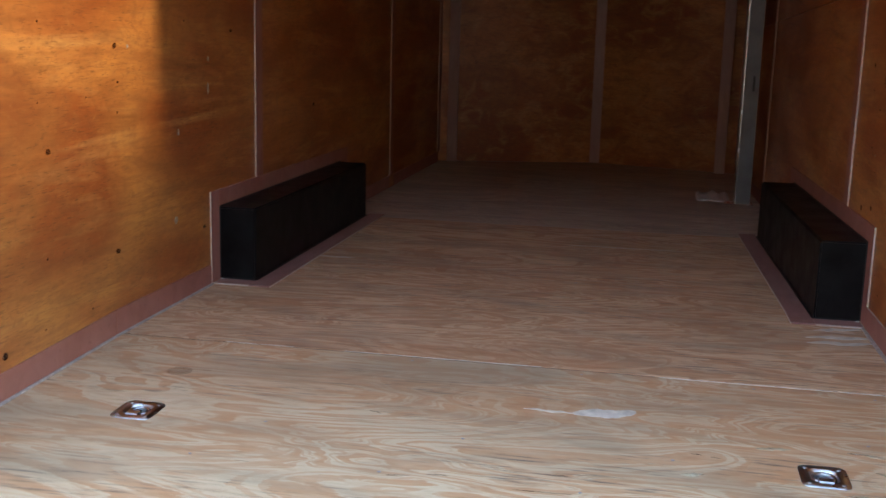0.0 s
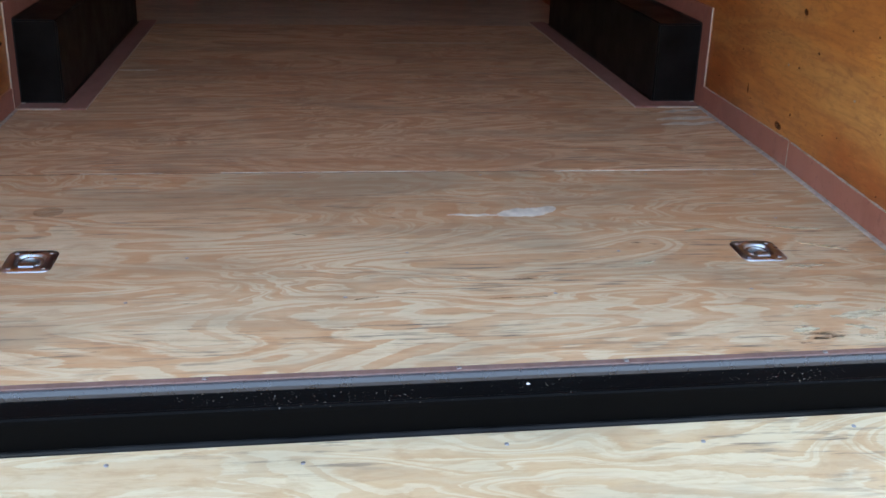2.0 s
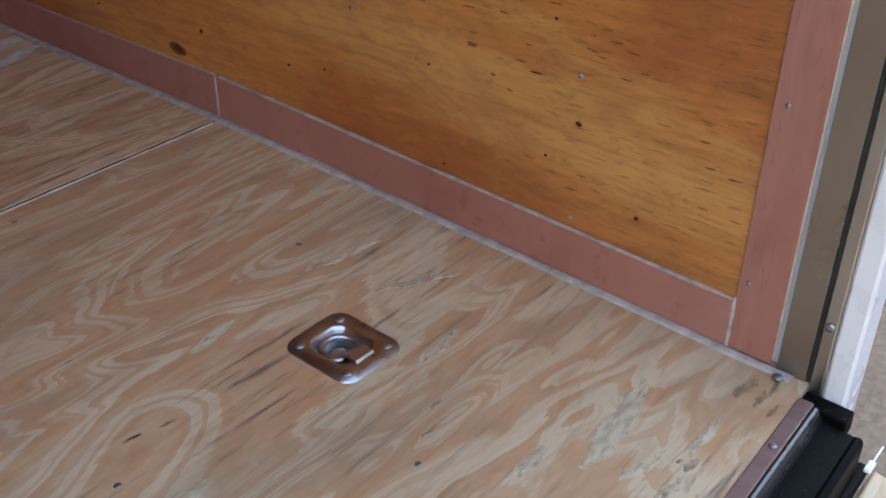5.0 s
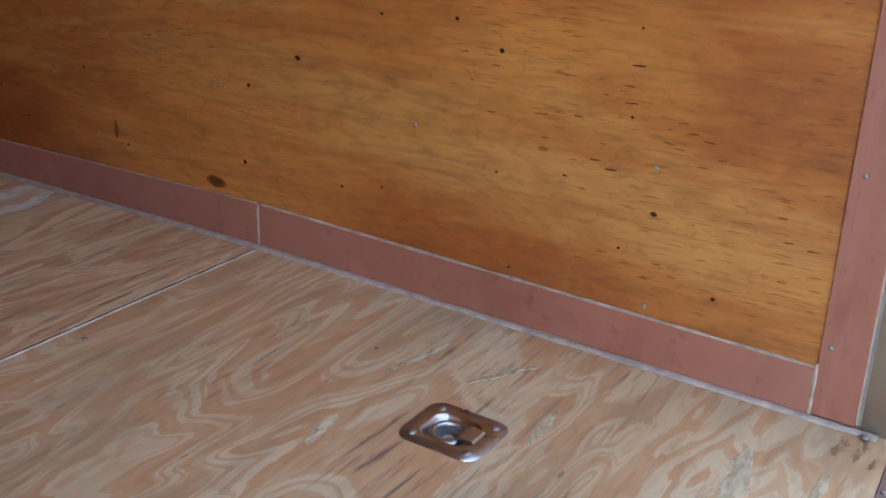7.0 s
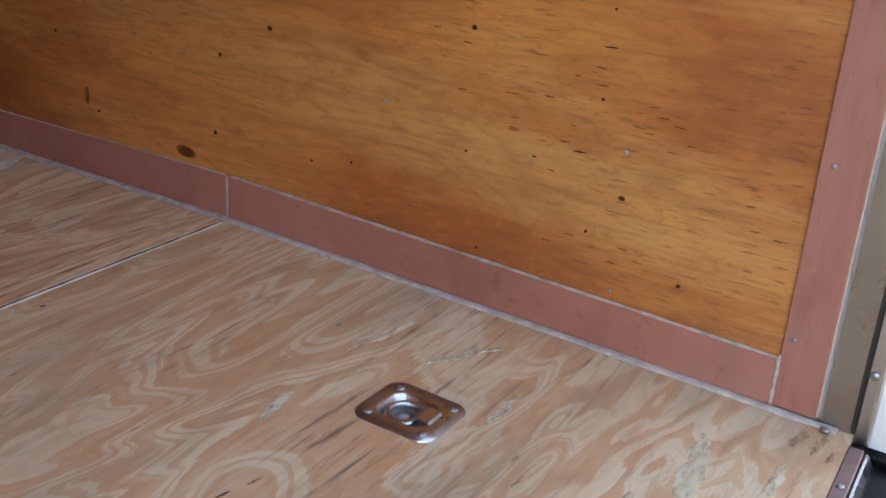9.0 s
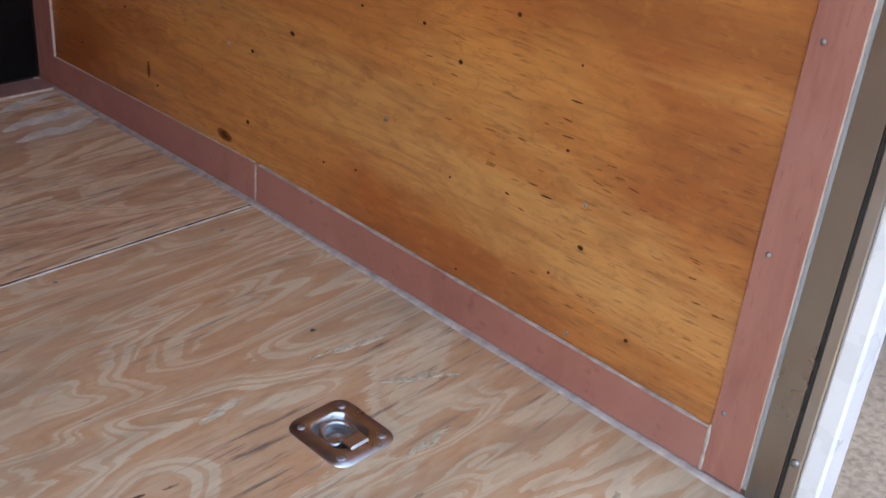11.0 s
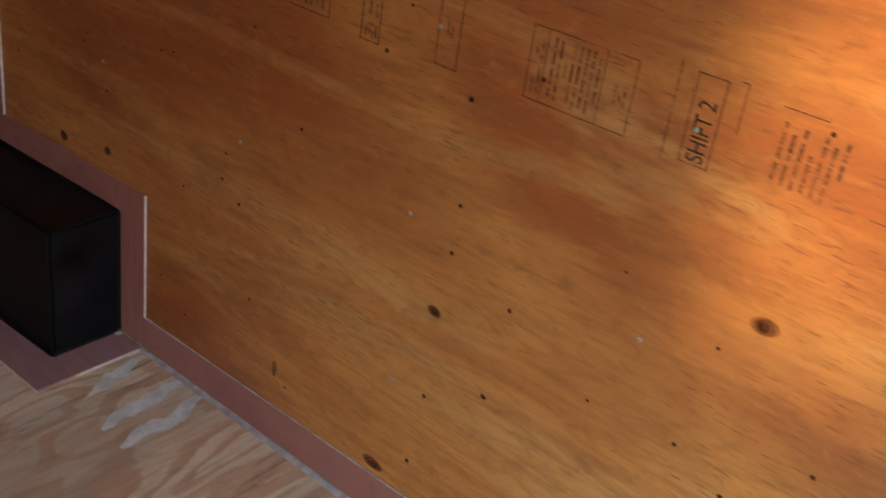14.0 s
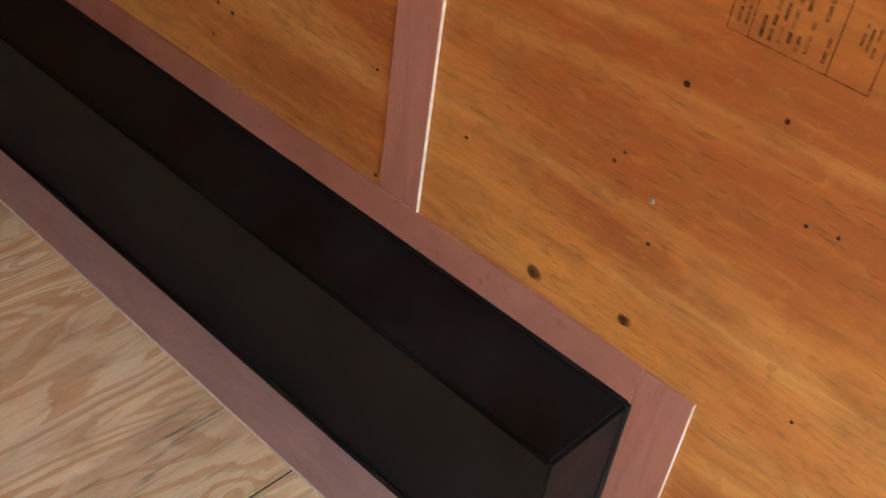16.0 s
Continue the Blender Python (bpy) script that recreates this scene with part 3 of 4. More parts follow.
# strips on the nose
for name, p in (("left", (XL + 0.10, YS + 0.01)), ("middle", (MID, YN - 0.005)), ("right", (XR - 0.14 - 0.8 * lean_at(YS), YS + 0.015))):
    setting("trim_nose_%s" % name, box_bm(p[0] - 0.038, p[0] + 0.038, p[1] - 0.02, p[1], 0.018, H - 0.002, 0.001), M_NOSE_LIT, "pinkish luan strip over a front wall joint", "trim strip")

# rear sill and ramp
REAR = Matrix.Translation((0, Y0, floor_z(Y0))) @ Matrix.Rotation(math.atan(SKEW), 4, "Z")
sill_edge = setting("sill_trim", box_bm(XL + 0.02, XR - 0.035, -0.020, -0.0005, -0.010, 0.0030, 0.0015), M_NOSING, "thin brown edging strip along the rear of the floor", "trim strip")
sill_edge.matrix_basis = REAR
profile = [(-0.0205, -0.10), (-0.0205, 0.0010), (-0.023, 0.0010), (-0.026, -0.0015), (-0.0315, -0.0120), (-0.036, -0.0150), (-0.050, -0.0170), (-0.074, -0.0210), (-0.078, -0.0190), (-0.083, -0.0192), (-0.086, -0.0230), (-0.087, -0.030), (-0.087, -0.11), (-0.0205, -0.11)]
sill = setting("rear_sill", prism_bm(profile, "x", XL - 0.03, XR - 0.036), M_SILL, "dusty black steel rear sill of the trailer", "sill")
sill.matrix_basis = REAR
part("shoulder", prism_bm([(-0.0208, 0.0012), (-0.0235, 0.0016), (-0.0268, -0.0004), (-0.0310, -0.0075), (-0.0332, -0.0125), (-0.0338, -0.0142), (-0.0290, -0.0080)], "x", XL - 0.02, XR - 0.040), M_SHOULDER, sill, "glossy rounded shoulder")
beam = setting("rear_bumper", box_bm(XL - 0.04, XR + 0.04, -0.076, 0.0, -0.30, -0.111, 0.004), M_BLACK, "black steel beam under the rear sill", "beam")
beam.matrix_basis = REAR

RAMP_TILT = -14.0
ramp = thing("ramp_door", "lowered plywood ramp door hinged at the rear sill", "ramp door", at=(MID, Y0 - 0.098, -0.089))
ramp.rotation_euler = (radians(-RAMP_TILT), 0, math.atan(SKEW))
part("deck", box_bm(-1.17, 1.185, -1.95, -0.004, -0.018, 0.0, 0.002), M_RAMP, ramp, "pale weathered plywood deck")
part("backing", box_bm(-1.17, 1.185, -1.95, -0.004, -0.06, -0.019, 0.002), M_WHITE, ramp, "white enamelled outer skin")
part("hinge_tube", tube_bm((-1.17, 0.010, -0.012), (1.185, 0.010, -0.012), 0.010, 16), M_BLACK, ramp, "black hinge tube", True)
screw_mesh = mesh_of("screw", lathe_bm([(0.0, 0.0), (0.0062, 0.0), (0.0055, 0.0018), (0.002, 0.0026)], 12), M_SCREW, True)


def screw(parent, m, scale=1.0):
    ob = new("screw", screw_mesh)
    ob.parent = parent
    ob.matrix_basis = m @ Matrix.Scale(scale, 4)
    return ob


for x in (-0.93, -0.55, -0.22, 0.14, 0.50, 0.80, 1.12):
    screw(ramp, pose(x, -0.045 + 0.01 * math.sin(x * 9), -0.0008), 0.75)
for x in (-0.62, 0.05, 0.71):
    screw(ramp, pose(x, -0.55, -0.0008), 0.75)
for x in (-0.80, -0.36, 0.10, 0.42, 0.82, 1.08):
    screw(sill_edge, pose(x, -0.010, 0.0028), 0.9)

# rear frame, starboard corner
jamb = setting("rear_frame_right", box_bm(XR - 0.002, XR + 0.045, 0.1005, 0.139, -0.10, H + 0.04), M_JAMB, "brushed stainless door jamb of the rear opening", "door jamb")
# black strip put in for the dark gap between jamb and post
part("gap_seal", box_bm(XR + 0.001, XR + 0.02, 0.0945, 0.1002, -0.02, H), M_RUBBER, jamb, "black strip drawn as the dark gap beside the jamb")
post = setting("rear_post_right", prism_bm([(XR - 0.002, 0.0940), (XR - 0.004, 0.0925), (XR - 0.004, 0.0790), (XR - 0.002, 0.0772), (XR + 0.016, 0.0772), (XR + 0.016, 0.0940)], "z", -0.045, H), M_POST, "folded stainless door post at the rear corner", "door post")
screw(post, pose(XR - 0.0042, 0.0860, 0.085, 0, -90, 0), 1.1)
corner = setting("rear_corner_right", box_bm(XR - 0.003, XR + 0.056, 0.0465, 0.0768, -0.12, H + 0.04, 0.004), M_WHITE, "white enamelled rear corner post of the trailer", "corner post")
part("foot", box_bm(XR - 0.034, XR - 0.0032, 0.0480, 0.0760, -0.12, -0.0460, 0.002), M_WHITE, corner)
part("corner_block", box_bm(XR - 0.034, XR - 0.0046, 0.0320, 0.0940, -0.0455, -0.0160, 0.002), M_SILL, sill, "dusty black block at the end of the sill").matrix_parent_inverse = REAR.inverted()
setting("rear_frame_left", box_bm(XL - 0.045, XL - 0.002, 0.051, 0.119, -0.10, H + 0.04), M_STAINLESS, "brushed stainless door jamb of the rear opening", "door jamb")
setting("rear_post_left", prism_bm([(XL + 0.022, 0.050), (XL + 0.022, 0.010), (XL + 0.010, 0.0), (XL - 0.008, 0.0), (XL - 0.008, 0.050)], "z", -0.020, H), M_STAINLESS, "folded stainless door post at the rear corner", "door post")
setting("rear_corner_left", box_bm(XL - 0.05, XL - 0.0085, 0.0, 0.050, -0.075, H + 0.04, 0.004), M_WHITE, "white enamelled rear corner post of the trailer", "corner post")
setting("rear_header", box_bm(XL - 0.001, XR - 0.024, 0.05, 0.119, H - 0.10, H - 0.001), M_STAINLESS, "stainless header over the rear opening", "header")
setting("roof", box_bm(XL - 0.05, XR + 0.05, 0.0, YN + 0.1, H + 0.041, H + 0.10), M_WHITE, "white trailer roof", "roof")

tail = thing("tail_light", "long upright red tail light on the white corner post", "tail light", at=(XR + 0.012, 0.0463, 0.930))
part("housing", box_bm(-0.016, 0.016, -0.005, 0.0, -0.190, 0.190, 0.002), M_CHROME, tail)
part("lens", box_bm(-0.012, 0.012, -0.022, -0.004, -0.182, 0.182, 0.005, 2), M_RED, tail, "ribbed red plastic lens")

bar = thing("lock_bar", "upright aluminium door lock bar with a latch handle", "lock bar", at=(XR + 0.072, 0.0415, 0.60))
part("rod", tube_bm((0, 0, 0.0), (0, 0, 1.36), 0.012), M_CHROME, bar, "", True)
for z in (0.0, 0.66):
    part("bracket", box_bm(-0.050, 0.018, -0.016, 0.046, z, z + 0.07, 0.006, 2), M_CHROME, bar)
    part("bracket_pin", tube_bm((-0.028, -0.020, z + 0.035), (-0.028, -0.012, z + 0.035), 0.011, 14), M_CHROME, bar)
part("latch", prism_bm([(0.01, 0.42), (0.055, 0.41), (0.066, 0.32), (0.052, 0.22), (0.040, 0.18), (0.034, 0.19), (0.045, 0.25), (0.050, 0.32), (0.042, 0.38), (0.01, 0.39)], "y", -0.02, -0.008), M_CHROME, bar)
part("grip", box_bm(0.028, 0.052, -0.026, -0.004, 0.08, 0.195, 0.006, 2), M_RUBBER, bar, "black rubber grip")
strap = thing("zip_tie", "white plastic tie at the ramp hinge", "cable tie", at=(XR - 0.02, -0.005, -0.078))
part("head", box_bm(-0.011, 0.011, -0.0045, 0.0045, 0.0, 0.006, 0.0015), M_WHITE, strap)
part("tail", box_bm(0.0105, 0.046, -0.001, 0.001, 0.002, 0.004), M_WHITE, strap)

chip = tagged(part("paint_chip", lathe_bm([(0.0, 0.0), (0.0042, 0.0), (0.0034, 0.0018), (0.0012, 0.0030)], 7, Matrix.Diagonal((1.0, 0.6, 1.0, 1.0))), M_WHITE), "small white paint chip lying on the black rear sill", "paint chip")
chip.location = (0.225, Y0 - 0.048 + SKEW * 0.225, floor_z(Y0) - 0.0168)

# recessed lashing rings
def rounded(w, h, r, n=6):
    pts = []
    for cx, cy, a0 in ((w / 2 - r, h / 2 - r, 0), (-w / 2 + r, h / 2 - r, 90), (-w / 2 + r, -h / 2 + r, 180), (w / 2 - r, -h / 2 + r, 270)):
        for i in range(n + 1):
            a = radians(a0 + 90 * i / n)
            pts.append((cx + r * math.cos(a), cy + r * math.sin(a)))
    return pts


def pan_bm():
    """A pressed plate with a raised rim and a round dish in it."""
    bm = bmesh.new()
    outer = rounded(0.108, 0.120, 0.021, 8)
    n = len(outer)
    rings = [[bm.verts.new((x, y, 0.0003)) for x, y in outer], [bm.verts.new((x * 0.985, y * 0.985, 0.0032)) for x, y in outer]]
    for r, z in ((0.0405, 0.0034), (0.0385, 0.0024), (0.0365, -0.002), (0.0335, -0.0085), (0.0285, -0.0135), (0.0225, -0.0160), (0.0195, -0.0155), (0.0160, -0.0130), (0.0120, -0.0125)):
        rings.append([bm.verts.new((r * math.cos(math.atan2(y, x)), r * 1.04 * math.sin(math.atan2(y, x)) + 0.004, z)) for x, y in outer])
    for a, b in zip(rings, rings[1:]):
        for i in range(n):
            bm.faces.new((a[i], a[(i + 1) % n], b[(i + 1) % n], b[i]))
    bm.faces.new(rings[-1])
    bmesh.ops.recalc_face_normals(bm, faces=bm.faces[:])
    return bm


def ring_bm(radius=0.0245, r=0.0045, n=36, k=10):
    """A D-shaped ring lying down, its straight side towards -y."""
    bm = bmesh.new()
    rings = []
    for i in range(n):
        a = 2 * math.pi * i / n
        x, y = radius * math.cos(a), max(radius * math.sin(a), -radius * 0.72)
        out = Vector((math.cos(a), math.sin(a), 0))
        rings.append([bm.verts.new(Vector((x, y, 0)) + out * (r * math.cos(t)) + Vector((0, 0, r * math.sin(t)))) for t in (2 * math.pi * j / k for j in range(k))])
    for i in range(n):
        a, b = rings[i], rings[(i + 1) % n]
        for j in range(k):
            bm.faces.new((a[j], a[(j + 1) % k], b[(j + 1) % k], b[j]))
    bmesh.ops.recalc_face_normals(bm, faces=bm.faces[:])
    return bm


lash = thing("lashing_ring", "recessed zinc-plated lashing ring screwed into the plywood floor", "tie-down ring", "lashing rings", at=(RINGS[1][0], RINGS[1][1], floor_z(RINGS[1][1])))
lash.rotation_euler = (radians(FALL), 0, 0)
part("pan", pan_bm(), M_STEEL, lash, "", True)
part("ring", ring_bm(), M_STEEL, lash, "", True).location = (0, 0.006, -0.0045)
part("clip", prism_bm([(-0.040, 0.0020), (-0.036, 0.0065), (-0.020, 0.0075), (-0.012, 0.0040), (-0.010, -0.004), (-0.013, -0.004), (-0.016, 0.0020), (-0.024, 0.0040), (-0.034, 0.0035), (-0.038, 0.0020)], "x", -0.016, 0.016), M_STEEL, lash)
for x in (-0.037, 0.037):
    for y in (-0.042, 0.042):
        screw(lash, pose(x, y, 0.0028), 1.15)
copy_thing(lash, pose(RINGS[0][0], RINGS[0][1], floor_z(RINGS[0][1]), FALL))

# scraps and marks on the floor
def smear_bm(a, b, width, seed, n=26, z=0.0006, lump=1.0):
    """A thin hand-smeared streak of filler with a ragged outline."""
    a, b = Vector((*a, 0)), Vector((*b, 0))
    along = (b - a).normalized()
    side = Vector((-along.y, along.x, 0))
    bm = bmesh.new()
    top, low = [], []
    for i in range(n + 1):
        u = i / n
        p = a.lerp(b, u)
        full = math.sin(math.pi * min(1, max(0, u * 0.94 + 0.03))) ** 0.6
        w1 = width * full * (0.75 + lump * 0.7 * noise.noise((u * 6, seed, 1.0)) + lump * 0.25 * noise.noise((u * 25, seed, 1.0)))
        w2 = width * full * (0.75 + lump * 0.7 * noise.noise((u * 6, seed, 7.0)) + lump * 0.25 * noise.noise((u * 25, seed, 9.0)))
        bend = side * (width * 0.7 * noise.noise((u * 2.5, seed, 4.0)))
        top.append(bm.verts.new(p + bend + side * max(w1, 0.001) + Vector((0, 0, z))))
        low.append(bm.verts.new(p + bend - side * max(w2, 0.001) + Vector((0, 0, z))))
    for i in range(n):
        bm.faces.new((low[i], low[i + 1], top[i + 1], top[i]))
    return bm


def mark(name, bm, material, label, category="stain"):
    geo = bmesh.ops.extrude_face_region(bm, geom=bm.faces[:])
    bmesh.ops.translate(bm, verts=[v for v in geo["geom"] if isinstance(v, bmesh.types.BMVert)], vec=(0, 0, -0.0005))
    bmesh.ops.recalc_face_normals(bm, faces=bm.faces[:])
    return tagged(part(name, on_floor(bm), material), label, category, kind="structure")


mark("filler_patch", smear_bm((0.30, 0.846), (0.462, 0.888), 0.040, 3.0, lump=0.45), M_FILLER, "smeared patch of pale filler on the plywood floor", "filler patch")
mark("filler_tail", smear_bm((0.17, 0.850), (0.30, 0.848), 0.009, 5.0), M_FILLER, "thin trail of pale filler on the plywood floor", "filler patch")
mark("filler_smear", smear_bm((1.04, 1.875), (1.198, 1.925), 0.019, 11.0), M_FILLER, "finger-smeared grey filler by a wheel box", "filler smear")
mark("filler_smear", smear_bm((1.000, 1.772), (1.208, 1.812), 0.024, 17.0), M_FILLER, "finger-smeared grey filler by a wheel box", "filler smear")
mark("filler_smear", smear_bm((0.995, 1.708), (1.208, 1.740), 0.024, 23.0), M_FILLER, "finger-smeared grey filler by a wheel box", "filler smear")
mark("filler_smear", smear_bm((-0.93, 2.56), (-0.77, 2.565), 0.014, 29.0), M_FILLER, "pale filler smear on the plywood floor", "filler smear")
mark("filler_smear", smear_bm((0.10, 3.16), (0.62, 3.17), 0.010, 31.0), M_FILLER, "pale scrape along the plywood floor", "scrape")
mark("filler_smear", smear_bm((-0.90, 5.10), (-0.80, 5.11), 0.012, 37.0), M_FILLER, "pale scrape on the plywood floor", "scrape")
ring_stain = plain("rusty_stain", (0.36, 0.19, 0.095), 0.7, vary=0.2, scale=60)
ring_stain.node_tree.nodes["Principled BSDF"].inputs["Alpha"].default_value = 0.12
ob = tagged(part("round_stain", lathe_bm([(0.0, 0.0), (0.036, 0.0), (0.034, 0.0003), (0.010, 0.0004)], 28), ring_stain), "faint round brown stain on the plywood floor", "stain", kind="structure")
ob.location = (-0.82, 0.905, floor_z(0.905) + 0.0008)
ob.rotation_euler = (radians(FALL), 0, 0)
gm = Mat("dark_grime", 0.8)
gm.color((0.075, 0.046, 0.036))
gm.put(gm.b.inputs["Alpha"], gm.ramp(gm.noise(gm.where((45.0, 110.0, 60.0)), 1.0, 5.0, 0.62), (0.42, 0.0), (0.72, 0.27)))
M_GRIME = gm.m
rng = random.Random(4)
for cx, cy, sx, sy, n in ((0.868, 0.134, 0.034, 0.016, 12), (0.99, 0.128, 0.05, 0.012, 3), (1.160, 0.126, 0.018, 0.014, 4)):
    for i in range(n):
        x, y = cx + rng.gauss(0, sx), max(0.100, cy + rng.gauss(0, sy))
        k = rng.uniform(0.012, 0.035)
        mark("grime_spot", smear_bm((x - k, y), (x + k, y + rng.gauss(0, 0.003)), rng.uniform(0.004, 0.010), 40.0 + i + 7 * cx, 16, 0.0006 + 0.0001 * i), M_GRIME, "dark weathered spot in the floor near the sill")
for i in range(34):
    x, y = rng.uniform(-1.05, 1.1), rng.uniform(0.15, 2.3)
    mark("floor_fleck", smear_bm((x - 0.010, y), (x + 0.010 + 0.012 * rng.random(), y + rng.gauss(0, 0.001)), 0.0016 + 0.0018 * rng.random(), 120.0 + i, 8), M_GRIME, "small dark nick in the plywood floor")
# bare pale patches where the face veneer is worn, and long sooty splits
pm = Mat("worn_pale_veneer", 0.7)
pn = pm.noise(pm.where((30.0, 90.0, 30.0)), 1.0, 5.0, 0.65)
pm.color(pm.mix(pm.ramp(pn, (0.35, 0.0), (0.65, 1.0)), (0.62, 0.53, 0.36), (0.80, 0.71, 0.50)))
pm.put(pm.b.inputs["Alpha"], pm.ramp(pn, (0.30, 0.15), (0.58, 0.62)))
for i, (a, b, w) in enumerate((((0.905, 0.231), (1.09, 0.25), 0.020), ((1.007, 0.148), (1.086, 0.150), 0.009), ((0.844, 0.280), (0.908, 0.281), 0.010), ((0.916, 0.190), (0.976, 0.168), 0.008),
                              ((0.748, 0.718), (0.83, 0.731), 0.011), ((0.961, 0.743), (1.107, 0.718), 0.009), ((1.007, 0.635), (1.119, 0.576), 0.008), ((0.566, 0.518), (0.62, 0.534), 0.010),
                              ((0.795, 0.165), (0.855, 0.180), 0.014), ((0.916, 0.486), (1.014, 0.495), 0.009))):
    mark("worn_patch", smear_bm(a, b, w, 201.0 + 3 * i, 34, 0.0006 + 0.00005 * i), pm.m, "pale worn patch in the plywood floor", "worn patch")
for i, (a, b) in enumerate((((0.204, 0.352), (0.331, 0.357)), ((-0.081, 0.360), (-0.030, 0.372)), ((0.007, 0.386), (0.055, 0.390)), ((0.591, 0.650), (0.617, 0.646)), ((0.638, 0.639), (0.661, 0.635)),
                            ((0.024, 0.840), (0.038, 0.837)), ((-0.216, 0.738), (-0.183, 0.724)), ((0.984, 0.154), (0.993, 0.148)), ((0.270, 0.450), (0.317, 0.451)))):
    for k in range(2):
        mark("floor_split", smear_bm(a, b, 0.0035 - 0.001 * k, 301.0 + 5 * i + k, 18, 0.0008 + 0.0001 * k), M_GRIME, "dark sooty split in the plywood floor")
for x, y in ((0.789, 0.374), (0.35, 0.372), (-0.10, 0.375), (-0.55, 0.37), (0.55, 0.60), (0.05, 0.61), (-0.45, 0.60), (0.78, 1.16), (0.30, 1.165), (-0.2, 1.165), (-0.7, 1.16), (1.10, 1.15), (1.02, 0.80), (0.70, 2.35), (0.20, 2.36), (-0.3, 2.36)):
    screw(floor, pose(x, y, floor_z(y) - 0.0012), 0.8)
screw(floor, pose(XR - 0.022, 0.128, floor_z(0.128) + 0.0045), 1.2)

# steel post by the starboard wall, with a scrap of sheeting at its foot
steel_post = thing("steel_post", "grey galvanised steel post standing on a foot plate", "post", at=(1.020, 4.86, floor_z(4.86)))
part("upright", prism_bm([(-0.035, -0.05), (0.05, -0.05), (0.05, -0.044), (-0.029, -0.044), (-0.029, 0.05), (-0.035, 0.05)], "z", 0.006, H), M_GALV, steel_post)
part("slot_plate", box_bm(0.012, 0.026, -0.052, -0.0495, 0.68, 0.77), M_RUBBER, steel_post, "dark slot")
part("foot_plate", box_bm(-0.10, 0.07, -0.065, 0.07, 0.0003, 0.006, 0.001), M_CHROME, steel_post)
part("upright_lip", box_bm(-0.041, -0.0352, -0.056, -0.044, 0.006, H), M_CHROME, steel_post)
bm = bmesh.new()
bmesh.ops.create_grid(bm, x_segments=10, y_segments=8, size=0.5)
for v in bm.verts:
    v.co = Vector((v.co.x * 0.20, v.co.y * 0.24, 0.002 + 0.045 * max(0.0, noise.noise(v.co * 4.0) + 0.35) * (0.6 + v.co.y)))
geo = bmesh.ops.extrude_face_region(bm, geom=bm.faces[:])
bmesh.ops.translate(bm, verts=[v for v in geo["geom"] if isinstance(v, bmesh.types.BMVert)], vec=(0, 0, 0.0015))
bmesh.ops.recalc_face_normals(bm, faces=bm.faces[:])
scrap = tagged(part("plastic_scrap", bm, M_RAG, None, "", True), "crumpled white plastic sheeting at the foot of a post", "plastic sheet")
scrap.location = (0.860, 5.00, floor_z(5.0))

# knots, screws and stamps on the starboard lining
knot_core = mesh_of("knot", lathe_bm([(0.0, 0.0), (1.0, 0.0), (0.85, 0.05), (0.3, 0.03)], 14), M_KNOT, True)
knot_rim = mesh_of("knot_halo", lathe_bm([(0.0, 0.0), (1.0, 0.0), (0.9, 0.02), (0.3, 0.022)], 18), M_HALO, True)
KNOTS = [(1.107, 0.373, 8), (1.217, 0.311, 7), (1.231, 0.170, 7), (0.933, 0.182, 4), (0.463, 0.235, 7), (0.721, 0.435, 8), (1.304, 0.119, 13), (1.227, 0.987, 10),
         (1.099, 1.056, 7), (0.734, 0.692, 13), (1.215, 0.817, 7), (0.728, 0.944, 6), (1.222, 0.468, 9), (1.090, 0.536, 6), (2.214, 0.397, 11), (2.069, 0.416, 9),
         (1.661, 0.788, 5), (1.538, 0.655, 5), (1.678, 0.461, 7), (1.207, 0.578, 7), (1.106, 0.882, 6), (0.622, 0.532, 7), (1.662, 0.977, 5), (0.461, 0.726, 7),
         (2.079, 0.754, 8), (1.868, 0.681, 4), (2.530, 0.552, 5), (2.832, 0.367, 5), (2.885, 0.501, 5), (0.509, 0.369, 4), (0.506, 0.493, 4), (0.720, 0.249, 4),
         (1.529, 0.150, 5), (0.524, 0.661, 5), (2.067, 0.541, 5), (1.717, 0.544, 4.5), (2.192, 0.817, 6), (1.895, 0.215, 4.5), (1.637, 0.286, 4.5), (1.378, 0.837, 6),
         (1.340, 0.915, 4.5), (0.927, 0.678, 4.5), (1.205, 0.657, 6), (0.781, 0.636, 4.5), (0.937, 0.465, 4.5), (0.800, 0.473, 6), (1.818, 0.161, 4.5), (2.128, 0.638, 4.5),
         (1.725, 0.493, 6), (2.139, 0.621, 4.5), (1.903, 0.674, 4.5), (1.961, 0.770, 6), (2.359, 0.533, 4.5), (1.831, 0.435, 4.5), (2.850, 0.497, 6), (2.898, 0.439, 4.5),
         (2.799, 0.364, 4.5), (2.515, 0.381, 6), (1.557, 1.339, 4.5), (1.681, 0.965, 4.5), (1.532, 1.164, 6), (0.567, 1.060, 4.5), (0.502, 1.001, 4.5), (0.223, 1.372, 6),
         (0.706, 1.322, 4.5), (0.511, 0.173, 4.5), (0.363, 0.129, 6), (0.689, 0.099, 4.5), (1.015, 0.167, 4.5),
         (2.217, 0.903, 9), (2.190, 0.814, 5)]
rng = random.Random(8)


